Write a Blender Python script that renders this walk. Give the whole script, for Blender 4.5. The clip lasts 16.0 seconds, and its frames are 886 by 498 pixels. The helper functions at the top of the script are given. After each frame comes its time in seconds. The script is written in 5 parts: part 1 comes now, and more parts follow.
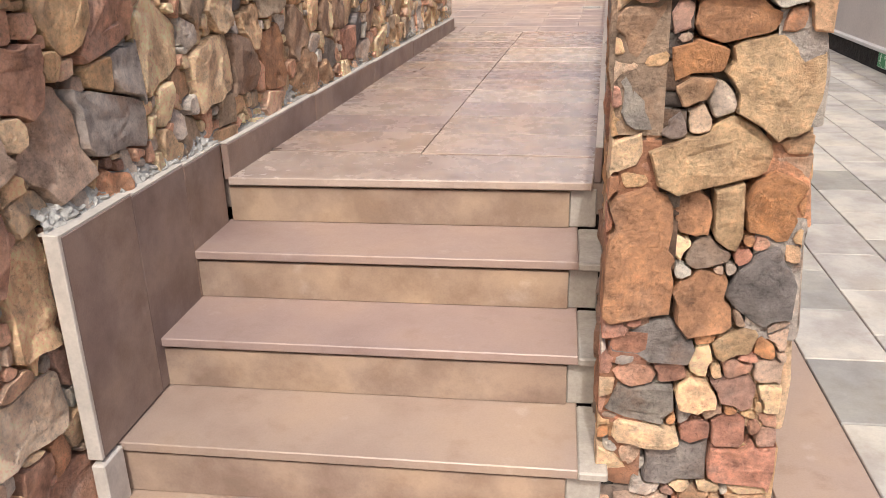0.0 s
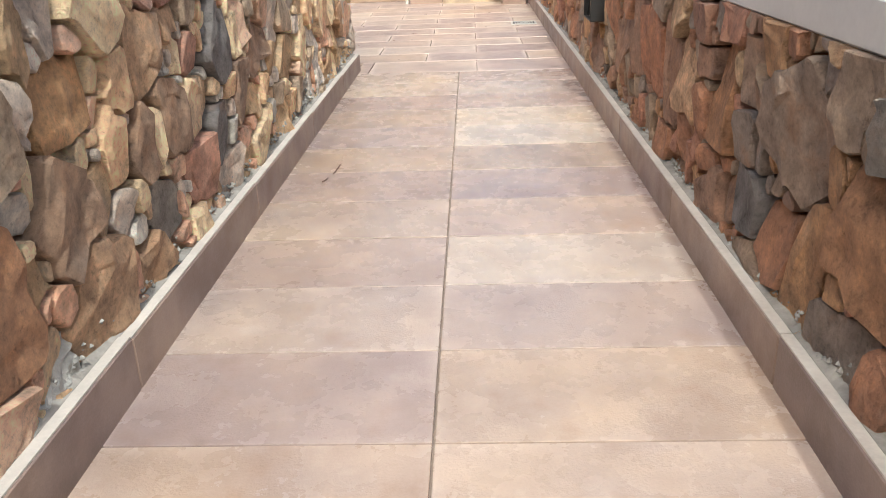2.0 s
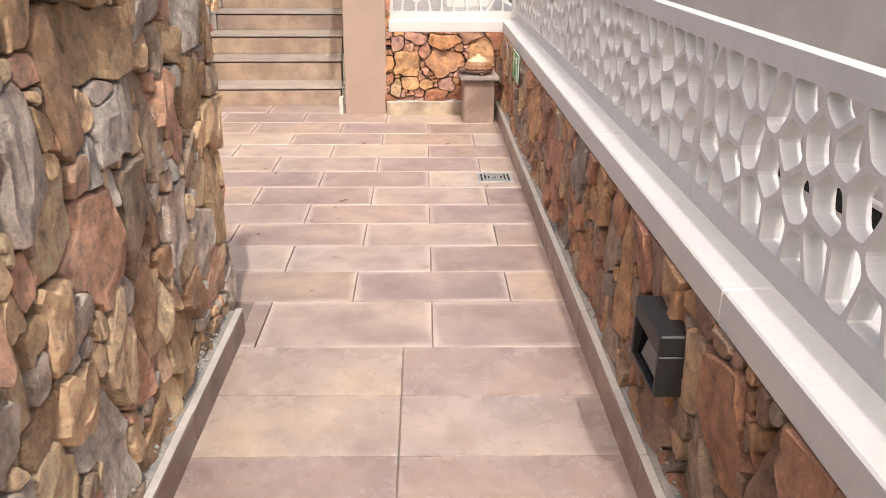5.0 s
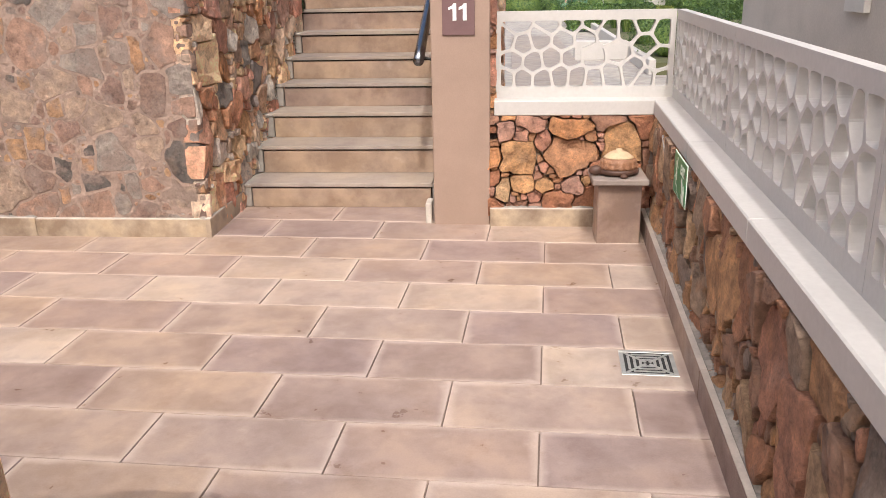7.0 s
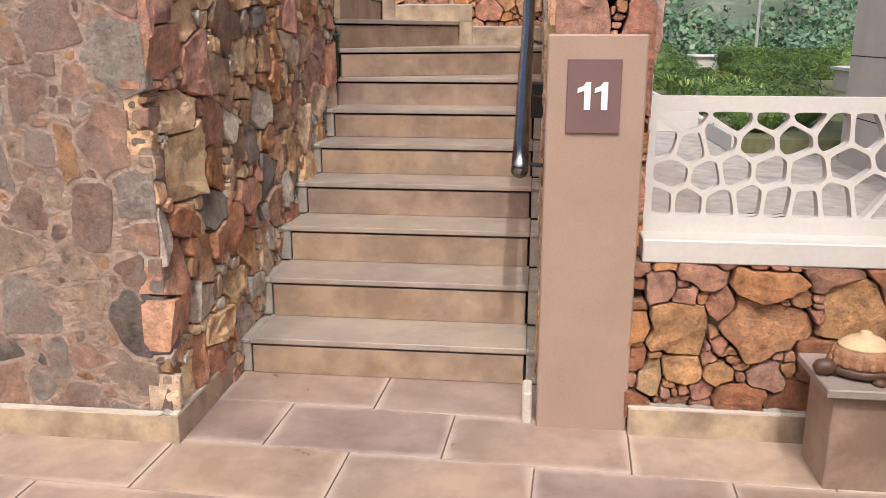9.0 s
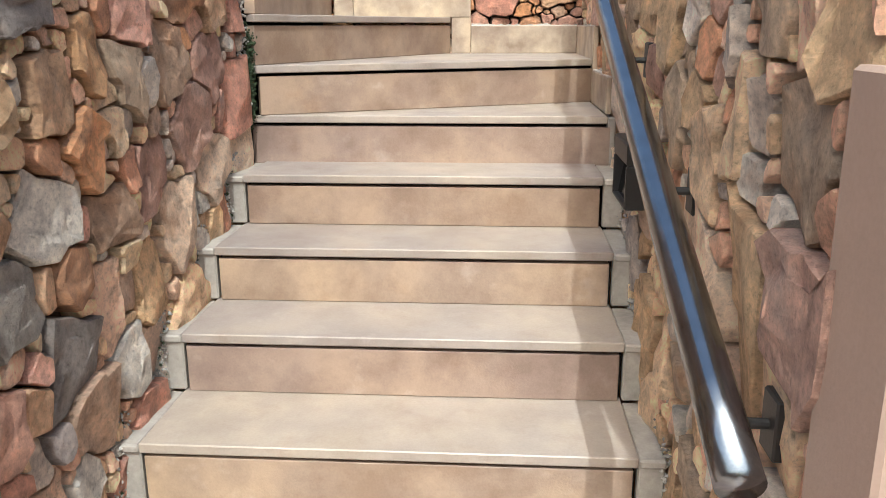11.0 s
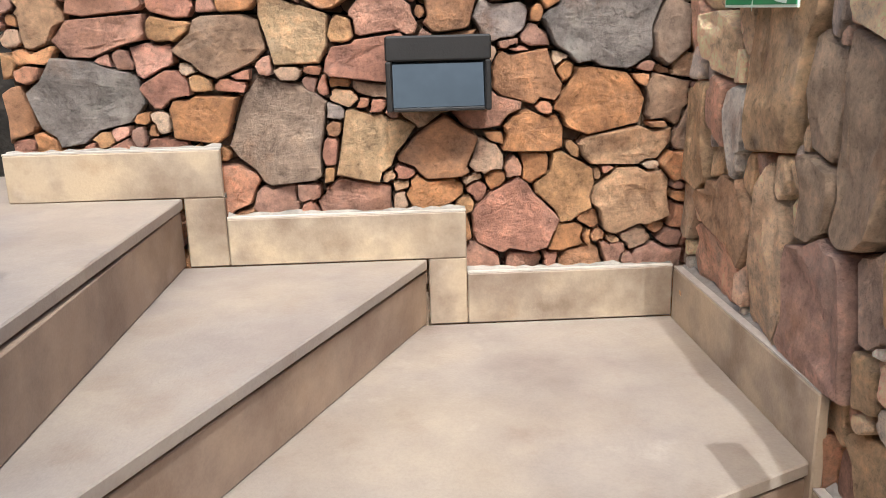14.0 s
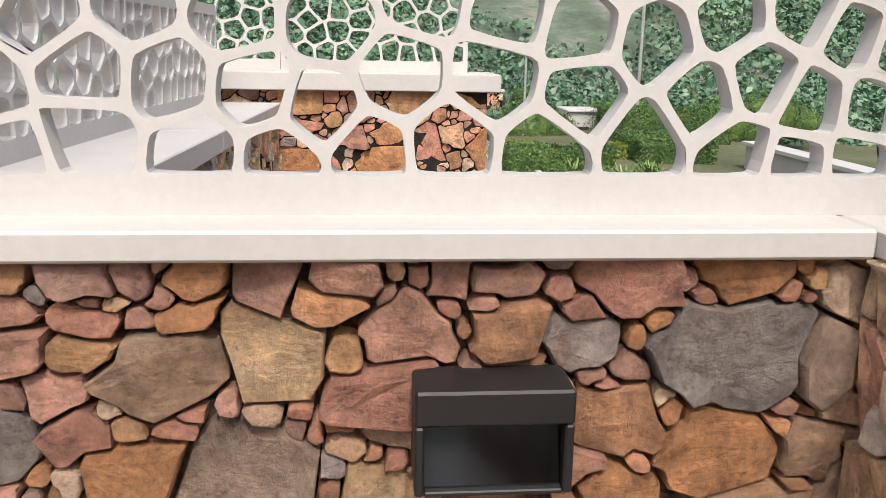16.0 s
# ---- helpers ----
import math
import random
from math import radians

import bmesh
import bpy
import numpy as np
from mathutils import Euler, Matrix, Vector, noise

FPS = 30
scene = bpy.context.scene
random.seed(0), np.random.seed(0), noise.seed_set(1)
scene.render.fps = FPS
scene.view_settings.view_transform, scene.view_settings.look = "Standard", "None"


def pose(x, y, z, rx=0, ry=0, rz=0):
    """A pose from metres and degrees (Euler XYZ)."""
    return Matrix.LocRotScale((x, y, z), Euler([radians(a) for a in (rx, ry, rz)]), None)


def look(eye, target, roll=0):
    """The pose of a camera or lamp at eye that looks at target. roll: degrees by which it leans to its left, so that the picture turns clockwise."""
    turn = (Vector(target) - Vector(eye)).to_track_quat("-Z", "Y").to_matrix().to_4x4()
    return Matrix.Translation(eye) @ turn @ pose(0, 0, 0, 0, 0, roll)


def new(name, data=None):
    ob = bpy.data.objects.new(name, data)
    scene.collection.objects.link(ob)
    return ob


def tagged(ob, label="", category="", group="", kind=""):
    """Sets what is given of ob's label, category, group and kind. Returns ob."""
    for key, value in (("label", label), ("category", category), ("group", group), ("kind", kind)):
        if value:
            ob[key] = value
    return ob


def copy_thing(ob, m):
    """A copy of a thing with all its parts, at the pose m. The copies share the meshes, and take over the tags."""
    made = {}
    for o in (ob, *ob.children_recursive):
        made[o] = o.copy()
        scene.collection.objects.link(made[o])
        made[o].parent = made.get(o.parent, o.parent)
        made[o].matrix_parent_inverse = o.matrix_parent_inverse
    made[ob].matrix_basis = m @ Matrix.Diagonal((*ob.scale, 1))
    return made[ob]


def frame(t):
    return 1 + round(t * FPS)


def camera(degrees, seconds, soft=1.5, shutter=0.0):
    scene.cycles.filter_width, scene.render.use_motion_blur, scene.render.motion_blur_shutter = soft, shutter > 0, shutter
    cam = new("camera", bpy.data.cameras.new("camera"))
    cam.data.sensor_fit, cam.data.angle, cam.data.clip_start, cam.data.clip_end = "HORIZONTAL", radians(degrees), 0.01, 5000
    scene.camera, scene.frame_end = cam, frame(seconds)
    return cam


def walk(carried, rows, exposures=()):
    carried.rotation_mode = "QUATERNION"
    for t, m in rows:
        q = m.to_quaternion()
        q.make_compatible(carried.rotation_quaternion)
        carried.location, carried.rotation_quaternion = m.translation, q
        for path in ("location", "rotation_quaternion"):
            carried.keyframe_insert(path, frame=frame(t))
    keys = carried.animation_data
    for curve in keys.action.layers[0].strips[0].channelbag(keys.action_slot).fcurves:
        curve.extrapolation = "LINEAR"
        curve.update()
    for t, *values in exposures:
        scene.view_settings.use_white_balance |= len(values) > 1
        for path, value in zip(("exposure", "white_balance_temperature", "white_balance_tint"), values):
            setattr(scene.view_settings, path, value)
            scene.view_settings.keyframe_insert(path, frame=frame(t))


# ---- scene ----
# camera: seconds, eye, a point looked at, roll
cam = camera(56.3, 16.0, soft=0.8)
PATH = [
    (0, (-0.1, -2.679, 0.787), (-0.374, -0.831, 0.072), -1.5),
    (0.5, (-0.315, -2.11, 0.774), (-0.552, -0.265, 0.039), -1.9),
    (1, (-0.476, -1.555, 0.764), (-0.622, 0.3, 0.03), -2.0),
    (1.5, (-0.545, -1.024, 0.777), (-0.598, 0.84, 0.052), -1.7),
    (2, (-0.584, -0.535, 0.877), (-0.576, 1.318, 0.124), -2.1),
    (2.5, (-0.554, -0.196, 0.992), (-0.503, 1.65, 0.224), -1.3),
    (3, (-0.56, 0.078, 1.122), (-0.553, 1.919, 0.339), -0.8),
    (3.5, (-0.563, 0.428, 1.268), (-0.465, 2.26, 0.472), -0.3),
    (4, (-0.531, 0.8, 1.396), (-0.425, 2.647, 0.635), -0.6),
    (4.5, (-0.529, 1.237, 1.432), (-0.411, 3.087, 0.682), 0.2),
    (4.7, (-0.518, 1.425, 1.448), (-0.372, 3.276, 0.705), 0.6),
    (6.8, (-0.317, 3.451, 1.429), (-0.442, 5.341, 0.786), -0.8),
    (7, (-0.349, 3.645, 1.439), (-0.505, 5.536, 0.806), -1.1),
    (7.5, (-0.407, 4.1, 1.43), (-0.571, 6.0, 0.827), -1.2),
    (8, (-0.503, 4.523, 1.439), (-0.757, 6.427, 0.881), -0.8),
    (8.2, (-0.584, 4.728, 1.439), (-0.836, 6.642, 0.915), -0.2),
    (10.3, (-1.04, 6.867, 1.453), (-1.217, 8.796, 0.953), -0.7),
    (10.5, (-1.08, 7.092, 1.459), (-1.259, 9.019, 0.957), -0.6),
    (11, (-1.165, 7.653, 1.474), (-1.296, 9.58, 0.955), -0.2),
    (11.5, (-1.277, 8.24, 1.482), (-1.386, 10.179, 1.008), -0.7),
    (12, (-1.372, 8.682, 1.541), (-1.424, 10.629, 1.085), -1.0),
    (12.5, (-1.419, 9.136, 1.682), (-1.437, 11.086, 1.241), -1.9),
    (13, (-1.47, 9.418, 1.809), (-1.347, 11.354, 1.322), -1.9),
    (13.5, (-1.451, 9.641, 1.901), (-1.252, 11.559, 1.37), -1.4),
    (14, (-1.443, 9.846, 2.049), (-1.365, 11.778, 1.54), -1.5),
    (14.5, (-1.458, 10.042, 2.18), (-1.397, 11.983, 1.701), -0.5),
    (15, (-1.447, 10.248, 2.272), (-1.367, 12.188, 1.793), -0.1),
    (15.5, (-1.498, 10.433, 2.388), (-1.358, 12.369, 1.904), 1.3),
    (16, (-1.548, 10.622, 2.52), (-1.372, 12.557, 2.046), 1.0),
]


walk(cam, [(t, look(eye, aim, roll)) for t, eye, aim, roll in PATH], [
    (0.0, 0.65, 6350, 10), (0.5, 0.91, 5900, 4), (1.5, 0.92, 5950, 0), (2.5, 0.87, 6000, 2), (3.5, 0.82, 6050, 1), (4.7, 0.73, 6350, 10),
    (7.0, 0.47, 6400, 12), (8.2, 0.33, 6450, 12), (10.5, 0.73, 6200, 9), (11.5, 1.23, 5500, -6), (12.5, 1.11, 5600, -4), (13.5, 0.99, 5800, 0),
    (14.5, 0.63, 6050, 9), (15.5, 0.45, 6150, 10), (16.0, 0.38, 6300, 10)])

# ---- world and sun ----
SUN_TRAVEL = Vector((-0.072, 0.72, -1.0)).normalized()
world = bpy.data.worlds.new("sky")
scene.world = world
world.use_nodes = True
wn = world.node_tree
sky = wn.nodes.new("ShaderNodeTexSky")
sky.sky_type = "NISHITA"
sky.sun_disc = False
sky.sun_elevation = math.asin(-SUN_TRAVEL.z)
sky.sun_rotation = math.pi + 0.1
sky.air_density, sky.dust_density, sky.ozone_density = 1.0, 7.0, 0.6
wn.links.new(sky.outputs[0], wn.nodes["Background"].inputs[0])
wn.nodes["Background"].inputs[1].default_value = 0.15
sun = new("sun", bpy.data.lights.new("sun", "SUN"))
sun.data.energy, sun.data.angle, sun.data.color = 1.58, radians(0.6), (1.0, 0.96, 0.91)
sun.matrix_world = look((0, 0, 20), Vector((0, 0, 20)) + SUN_TRAVEL)


# ---- materials ----
def ramp_node(nt, stops):
    node = nt.nodes.new("ShaderNodeValToRGB")
    els = node.color_ramp.elements
    while len(els) < len(stops):
        els.new(0.5)
    for el, (p, c) in zip(els, stops):
        el.position, el.color = p, (*c, 1)
    return node


def noise_node(nt, scale, detail=4.0, rough=0.55, coords=None, w=None):
    node = nt.nodes.new("ShaderNodeTexNoise")
    node.inputs["Scale"].default_value, node.inputs["Detail"].default_value = scale, detail
    node.inputs["Roughness"].default_value = rough
    if w is not None:
        node.noise_dimensions = "4D"
        nt.links.new(w, node.inputs["W"])
    if coords is not None:
        nt.links.new(coords, node.inputs["Vector"])
    return node


def math_node(nt, op, a, b=None):
    node = nt.nodes.new("ShaderNodeMath")
    node.operation = op
    for n, v in enumerate((a, b)):
        if v is None:
            continue
        if isinstance(v, (int, float)):
            node.inputs[n].default_value = v
        else:
            nt.links.new(v, node.inputs[n])
    return node.outputs[0]


def mix_node(nt, kind, fac, a, b):
    node = nt.nodes.new("ShaderNodeMix")
    node.data_type, node.blend_type = "RGBA", kind
    for n, v in ((0, fac), (6, a), (7, b)):
        if isinstance(v, (int, float)):
            node.inputs[n].default_value = v
        elif isinstance(v, tuple):
            node.inputs[n].default_value = (*v, 1)
        else:
            nt.links.new(v, node.inputs[n])
    return node.outputs[2]


def piece_random(nt):
    """One random number for each piece, be it an object of its own or an island of a joined mesh."""
    info, geo = nt.nodes.new("ShaderNodeObjectInfo"), nt.nodes.new("ShaderNodeNewGeometry")
    return math_node(nt, "FRACT", math_node(nt, "ADD", info.outputs["Random"], geo.outputs["Random Per Island"]))


def world_coords(nt):
    return nt.nodes.new("ShaderNodeNewGeometry").outputs["Position"]


def start_mat(name, rough, metal=0.0):
    m = bpy.data.materials.new(name)
    m.use_nodes = True
    nt = m.node_tree
    bsdf = nt.nodes["Principled BSDF"]
    bsdf.inputs["Roughness"].default_value, bsdf.inputs["Metallic"].default_value = rough, metal
    return m, nt, bsdf


def bump(nt, bsdf, height, strength, distance):
    b = nt.nodes.new("ShaderNodeBump")
    b.inputs["Strength"].default_value, b.inputs["Distance"].default_value = strength, distance
    nt.links.new(height, b.inputs["Height"])
    nt.links.new(b.outputs[0], bsdf.inputs["Normal"])


def stone_mat(name, stops, patch=(0.44, 0.42, 0.38), relief=0.045, cover=0.28, low=0.56, stain=0.4):
    """Quarry-faced rock: one hue a stone, rust and lichen clouds, dark pits, chipped relief."""
    m, nt, bsdf = start_mat(name, 0.8)
    rnd, pos = piece_random(nt), world_coords(nt)
    shift = math_node(nt, "MULTIPLY", rnd, 37.0)
    cr = ramp_node(nt, stops)
    cr.color_ramp.interpolation = "CONSTANT"
    nt.links.new(rnd, cr.inputs[0])
    large, mid = noise_node(nt, 6.0, 6, 0.62, pos, shift), noise_node(nt, 15.0, 9, 0.7, pos, shift)
    fine = noise_node(nt, 85.0, 7, 0.8, pos, shift)
    tone = ramp_node(nt, [(0.3, (0.42, 0.39, 0.37)), (0.42, (1.0, 0.97, 0.95)), (0.54, (1.42, 1.39, 1.35)), (0.68, (2.0, 1.92, 1.8))])
    nt.links.new(mid.outputs[0], tone.inputs[0])
    col = mix_node(nt, "MULTIPLY", 1.0, cr.outputs[0], tone.outputs[0])
    mask = ramp_node(nt, [(low, (0, 0, 0)), (low + 0.1, (1, 1, 1))])
    nt.links.new(large.outputs[0], mask.inputs[0])
    col = mix_node(nt, "MIX", math_node(nt, "MULTIPLY", mask.outputs[0], cover), col, patch)
    rust = ramp_node(nt, [(0.36, (1, 1, 1)), (0.45, (0, 0, 0))])
    nt.links.new(large.outputs[0], rust.inputs[0])
    col = mix_node(nt, "MIX", math_node(nt, "MULTIPLY", rust.outputs[0], stain), col, (0.42, 0.2, 0.09))
    grit = ramp_node(nt, [(0.33, (0.3, 0.28, 0.27)), (0.45, (1.0, 1.0, 1.0)), (0.66, (1.4, 1.38, 1.35))])
    nt.links.new(fine.outputs[0], grit.inputs[0])
    col = mix_node(nt, "MULTIPLY", 0.6, col, grit.outputs[0])
    nt.links.new(col, bsdf.inputs["Base Color"])
    facet = nt.nodes.new("ShaderNodeTexVoronoi")
    facet.inputs["Scale"].default_value = 21.0
    warp = nt.nodes.new("ShaderNodeVectorMath")
    warp.operation = "MULTIPLY_ADD"
    warp.inputs[1].default_value = (0.06, 0.06, 0.06)
    nt.links.new(mid.outputs["Color"], warp.inputs[0])
    nt.links.new(pos, warp.inputs[2])
    nt.links.new(warp.outputs[0], facet.inputs["Vector"])
    hgt = math_node(nt, "ADD", mid.outputs[0], math_node(nt, "MULTIPLY", fine.outputs[0], 0.45))
    hgt = math_node(nt, "ADD", hgt, math_node(nt, "MULTIPLY", facet.outputs["Distance"], -0.22))
    bump(nt, bsdf, hgt, 1.0, relief)
    return m


STONE_WARM = stone_mat("rubble_stone_warm", [
    (0.0, (0.529, 0.276, 0.161)), (0.13, (0.598, 0.402, 0.230)), (0.27, (0.414, 0.230, 0.161)), (0.38, (0.644, 0.471, 0.310)),
    (0.5, (0.483, 0.356, 0.276)), (0.62, (0.540, 0.310, 0.218)), (0.74, (0.414, 0.368, 0.333)), (0.84, (0.667, 0.529, 0.402)), (0.93, (0.437, 0.276, 0.218))])
STONE_DUN = stone_mat("rubble_stone_dun", [
    (0.0, (0.690, 0.511, 0.331)), (0.14, (0.552, 0.469, 0.400)), (0.28, (0.759, 0.524, 0.317)), (0.42, (0.649, 0.386, 0.262)),
    (0.55, (0.552, 0.511, 0.455)), (0.64, (0.782, 0.607, 0.386)), (0.8, (0.690, 0.469, 0.331)), (0.9, (0.635, 0.566, 0.497))])
STONE_ROSE = stone_mat("rubble_stone_rose", [
    (0.0, (0.54, 0.27, 0.17)), (0.14, (0.50, 0.25, 0.18)), (0.28, (0.57, 0.37, 0.23)), (0.42, (0.46, 0.32, 0.23)),
    (0.56, (0.58, 0.30, 0.15)), (0.7, (0.54, 0.30, 0.23)), (0.84, (0.33, 0.28, 0.26)), (0.9, (0.60, 0.45, 0.33))])

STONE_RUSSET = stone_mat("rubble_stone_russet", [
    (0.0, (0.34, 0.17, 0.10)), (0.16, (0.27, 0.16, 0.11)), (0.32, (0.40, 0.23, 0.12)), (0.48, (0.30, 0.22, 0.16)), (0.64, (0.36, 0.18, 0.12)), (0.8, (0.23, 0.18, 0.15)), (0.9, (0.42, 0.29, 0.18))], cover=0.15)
STONE_SMEAR = stone_mat("mortar_smeared_stone", [
    (0.0, (0.320, 0.208, 0.160)), (0.16, (0.352, 0.208, 0.120)), (0.3, (0.240, 0.160, 0.132)), (0.45, (0.336, 0.256, 0.200)), (0.58, (0.264, 0.232, 0.208)), (0.7, (0.368, 0.232, 0.136)), (0.82, (0.216, 0.148, 0.120)), (0.92, (0.112, 0.100, 0.092))], (0.336, 0.256, 0.216), 0.04, 0.75, 0.5, 0.12)


ROCK = {
    "o": stone_mat("orange_rock", [(0.0, (0.448, 0.224, 0.104)), (0.35, (0.400, 0.216, 0.120)), (0.7, (0.464, 0.272, 0.136))], cover=0.12),
    "t": stone_mat("tan_rock", [(0.0, (0.480, 0.336, 0.200)), (0.4, (0.448, 0.288, 0.176)), (0.7, (0.400, 0.304, 0.216))], cover=0.2),
    "r": stone_mat("rose_rock", [(0.0, (0.400, 0.200, 0.144)), (0.4, (0.368, 0.216, 0.168)), (0.7, (0.432, 0.240, 0.176))], cover=0.15, stain=0.25),
    "b": stone_mat("brown_rock", [(0.0, (0.296, 0.200, 0.144)), (0.4, (0.336, 0.224, 0.152)), (0.7, (0.280, 0.208, 0.160))], cover=0.2, stain=0.35),
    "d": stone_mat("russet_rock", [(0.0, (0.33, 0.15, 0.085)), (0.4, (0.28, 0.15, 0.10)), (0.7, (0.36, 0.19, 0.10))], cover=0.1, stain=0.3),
    "g": stone_mat("grey_rock", [(0.0, (0.216, 0.192, 0.180)), (0.4, (0.176, 0.160, 0.156)), (0.7, (0.248, 0.224, 0.200))], cover=0.3, stain=0.2)}


def plain_mat(name, col, rough, var=0.18, scale=6.0, fine=60.0, relief=0.002, metal=0.0, tint=None):
    m, nt, bsdf = start_mat(name, rough, metal)
    pos = world_coords(nt)
    a, b = noise_node(nt, scale, 5, 0.6, pos), noise_node(nt, fine, 4, 0.6, pos)
    r = ramp_node(nt, [(0.3, tuple(c * (1 - var) for c in col)), (0.55, col), (0.75, tint or tuple(min(1, c * (1 + var * 0.6)) for c in col))])
    nt.links.new(a.outputs[0], r.inputs[0])
    g = ramp_node(nt, [(0.3, (1 - var * 0.5,) * 3), (0.65, (1.03,) * 3)])
    nt.links.new(b.outputs[0], g.inputs[0])
    nt.links.new(mix_node(nt, "MULTIPLY", 1.0, r.outputs[0], g.outputs[0]), bsdf.inputs["Base Color"])
    if relief:
        bump(nt, bsdf, math_node(nt, "ADD", b.outputs[0], a.outputs[0]), 0.6, relief)
    return m


def sandstone_mat(name, stops, rough=0.42, edge=None, bloom=0.5, blotch=0.0):
    """Honed sandstone: soft clouds of pink, buff and grey, faint bedding and scattered pale salt marks."""
    m, nt, bsdf = start_mat(name, rough)
    rnd, pos = piece_random(nt), world_coords(nt)
    shift = math_node(nt, "MULTIPLY", rnd, 23.0)
    cr = ramp_node(nt, stops)
    nt.links.new(rnd, cr.inputs[0])
    cloud, band = noise_node(nt, 2.6, 4, 0.55, pos, shift), noise_node(nt, 9.0, 5, 0.62, pos, shift)
    fine = noise_node(nt, 160.0, 3, 0.6, pos)
    c1 = ramp_node(nt, [(0.3, (0.76, 0.715, 0.73)), (0.46, (0.97, 0.96, 0.97)), (0.56, (1.04, 1.01, 0.97)), (0.72, (1.16, 1.12, 1.02))])
    nt.links.new(cloud.outputs[0], c1.inputs[0])
    col = mix_node(nt, "MULTIPLY", 0.9, cr.outputs[0], c1.outputs[0])
    c2 = ramp_node(nt, [(0.3, (0.82, 0.76, 0.72)), (0.45, (1, 1, 1))])
    nt.links.new(band.outputs[0], c2.inputs[0])
    col = mix_node(nt, "MULTIPLY", 0.8, col, c2.outputs[0])
    salt = ramp_node(nt, [(0.6, (0, 0, 0)), (0.72, (1, 1, 1))])
    nt.links.new(band.outputs[0], salt.inputs[0])
    col = mix_node(nt, "MIX", math_node(nt, "MULTIPLY", salt.outputs[0], 0.15), col, (0.74, 0.66, 0.6))
    if blotch:
        # damp brown stains with soft pale islands
        wet = noise_node(nt, 5.5, 6, 0.6, pos, shift)
        wr = ramp_node(nt, [(0.38, (0.62, 0.56, 0.52)), (0.5, (0.92, 0.9, 0.88)), (0.6, (1.22, 1.2, 1.12))])
        nt.links.new(wet.outputs[0], wr.inputs[0])
        col = mix_node(nt, "MULTIPLY", blotch, col, wr.outputs[0])
    if edge:
        # pale salt bloom along the slab's rim, of uneven width
        gen = nt.nodes.new("ShaderNodeTexCoord").outputs["Generated"]
        sep = nt.nodes.new("ShaderNodeSeparateXYZ")
        nt.links.new(gen, sep.inputs[0])
        rim = None
        for axis, size in ((0, edge[0]), (1, edge[1])):
            a = sep.outputs[axis]
            d = math_node(nt, "MULTIPLY", math_node(nt, "MINIMUM", a, math_node(nt, "SUBTRACT", 1.0, a)), size)
            rim = d if rim is None else math_node(nt, "MINIMUM", rim, d)
        rim = math_node(nt, "ADD", rim, math_node(nt, "MULTIPLY", band.outputs[0], -0.03))
        rm = ramp_node(nt, [(0.0, (1, 1, 1)), (0.022, (0, 0, 0))])
        nt.links.new(math_node(nt, "ADD", rim, 0.008), rm.inputs[0])
        col = mix_node(nt, "MIX", math_node(nt, "MULTIPLY", rm.outputs[0], bloom), col, (0.72, 0.61, 0.53))
    f = ramp_node(nt, [(0.3, (0.94,) * 3), (0.6, (1.02,) * 3)])
    nt.links.new(fine.outputs[0], f.inputs[0])
    nt.links.new(mix_node(nt, "MULTIPLY", 1.0, col, f.outputs[0]), bsdf.inputs["Base Color"])
    rr = ramp_node(nt, [(0.3, (rough - 0.1,) * 3), (0.7, (rough + 0.15,) * 3)])
    nt.links.new(band.outputs[0], rr.inputs[0])
    nt.links.new(rr.outputs[0], bsdf.inputs["Roughness"])
    bump(nt, bsdf, math_node(nt, "ADD", math_node(nt, "MULTIPLY", cloud.outputs[0], 2.0), fine.outputs[0]), 0.35, 0.002)
    return m


PAVING_STOPS = [(0.0, (0.336, 0.258, 0.211)), (0.18, (0.381, 0.293, 0.233)), (0.36, (0.296, 0.230, 0.216)), (0.5, (0.439, 0.355, 0.286)), (0.62, (0.314, 0.238, 0.206)), (0.8, (0.364, 0.280, 0.237)), (0.92, (0.461, 0.387, 0.323)), (1.0, (0.319, 0.248, 0.224))]
PAVING = sandstone_mat("honed_pink_sandstone", PAVING_STOPS, 0.24, (0.64, 0.34), 0.1, blotch=0.3)
PAVING_RIM = sandstone_mat("weathered_pink_sandstone", PAVING_STOPS, 0.36, (0.5, 0.27), 0.36, blotch=0.45)
TREAD = sandstone_mat("buff_tread_sandstone", [(0.0, (0.317, 0.277, 0.246)), (0.5, (0.343, 0.299, 0.260)), (1.0, (0.308, 0.268, 0.242))], 0.45, blotch=0.3)
TREAD_PINK = sandstone_mat("pink_tread_sandstone", [(0.0, (0.317, 0.238, 0.194)), (0.5, (0.334, 0.255, 0.202)), (1.0, (0.304, 0.224, 0.198))], 0.42)
RISER = sandstone_mat("brown_riser_sandstone", [(0.0, (0.302, 0.223, 0.172)), (0.5, (0.339, 0.256, 0.191)), (1.0, (0.288, 0.214, 0.177))], 0.5, blotch=0.7)
SKIRT = sandstone_mat("mauve_skirting_sandstone", [(0.0, (0.235, 0.175, 0.155)), (0.5, (0.29, 0.215, 0.18)), (1.0, (0.21, 0.16, 0.15))], 0.4, blotch=0.7)
SKIRT_BUFF = sandstone_mat("buff_skirting_sandstone", [(0.0, (0.36, 0.295, 0.225)), (0.5, (0.40, 0.33, 0.25)), (1.0, (0.33, 0.27, 0.215))], 0.45, blotch=1.0)
STUB = plain_mat("grey_buff_sawn_stone", (0.37, 0.335, 0.29), 0.75, 0.25, 14, 90, 0.002)
GROUT = plain_mat("dark_grout", (0.25, 0.19, 0.155), 0.9, 0.25, 9, 90)
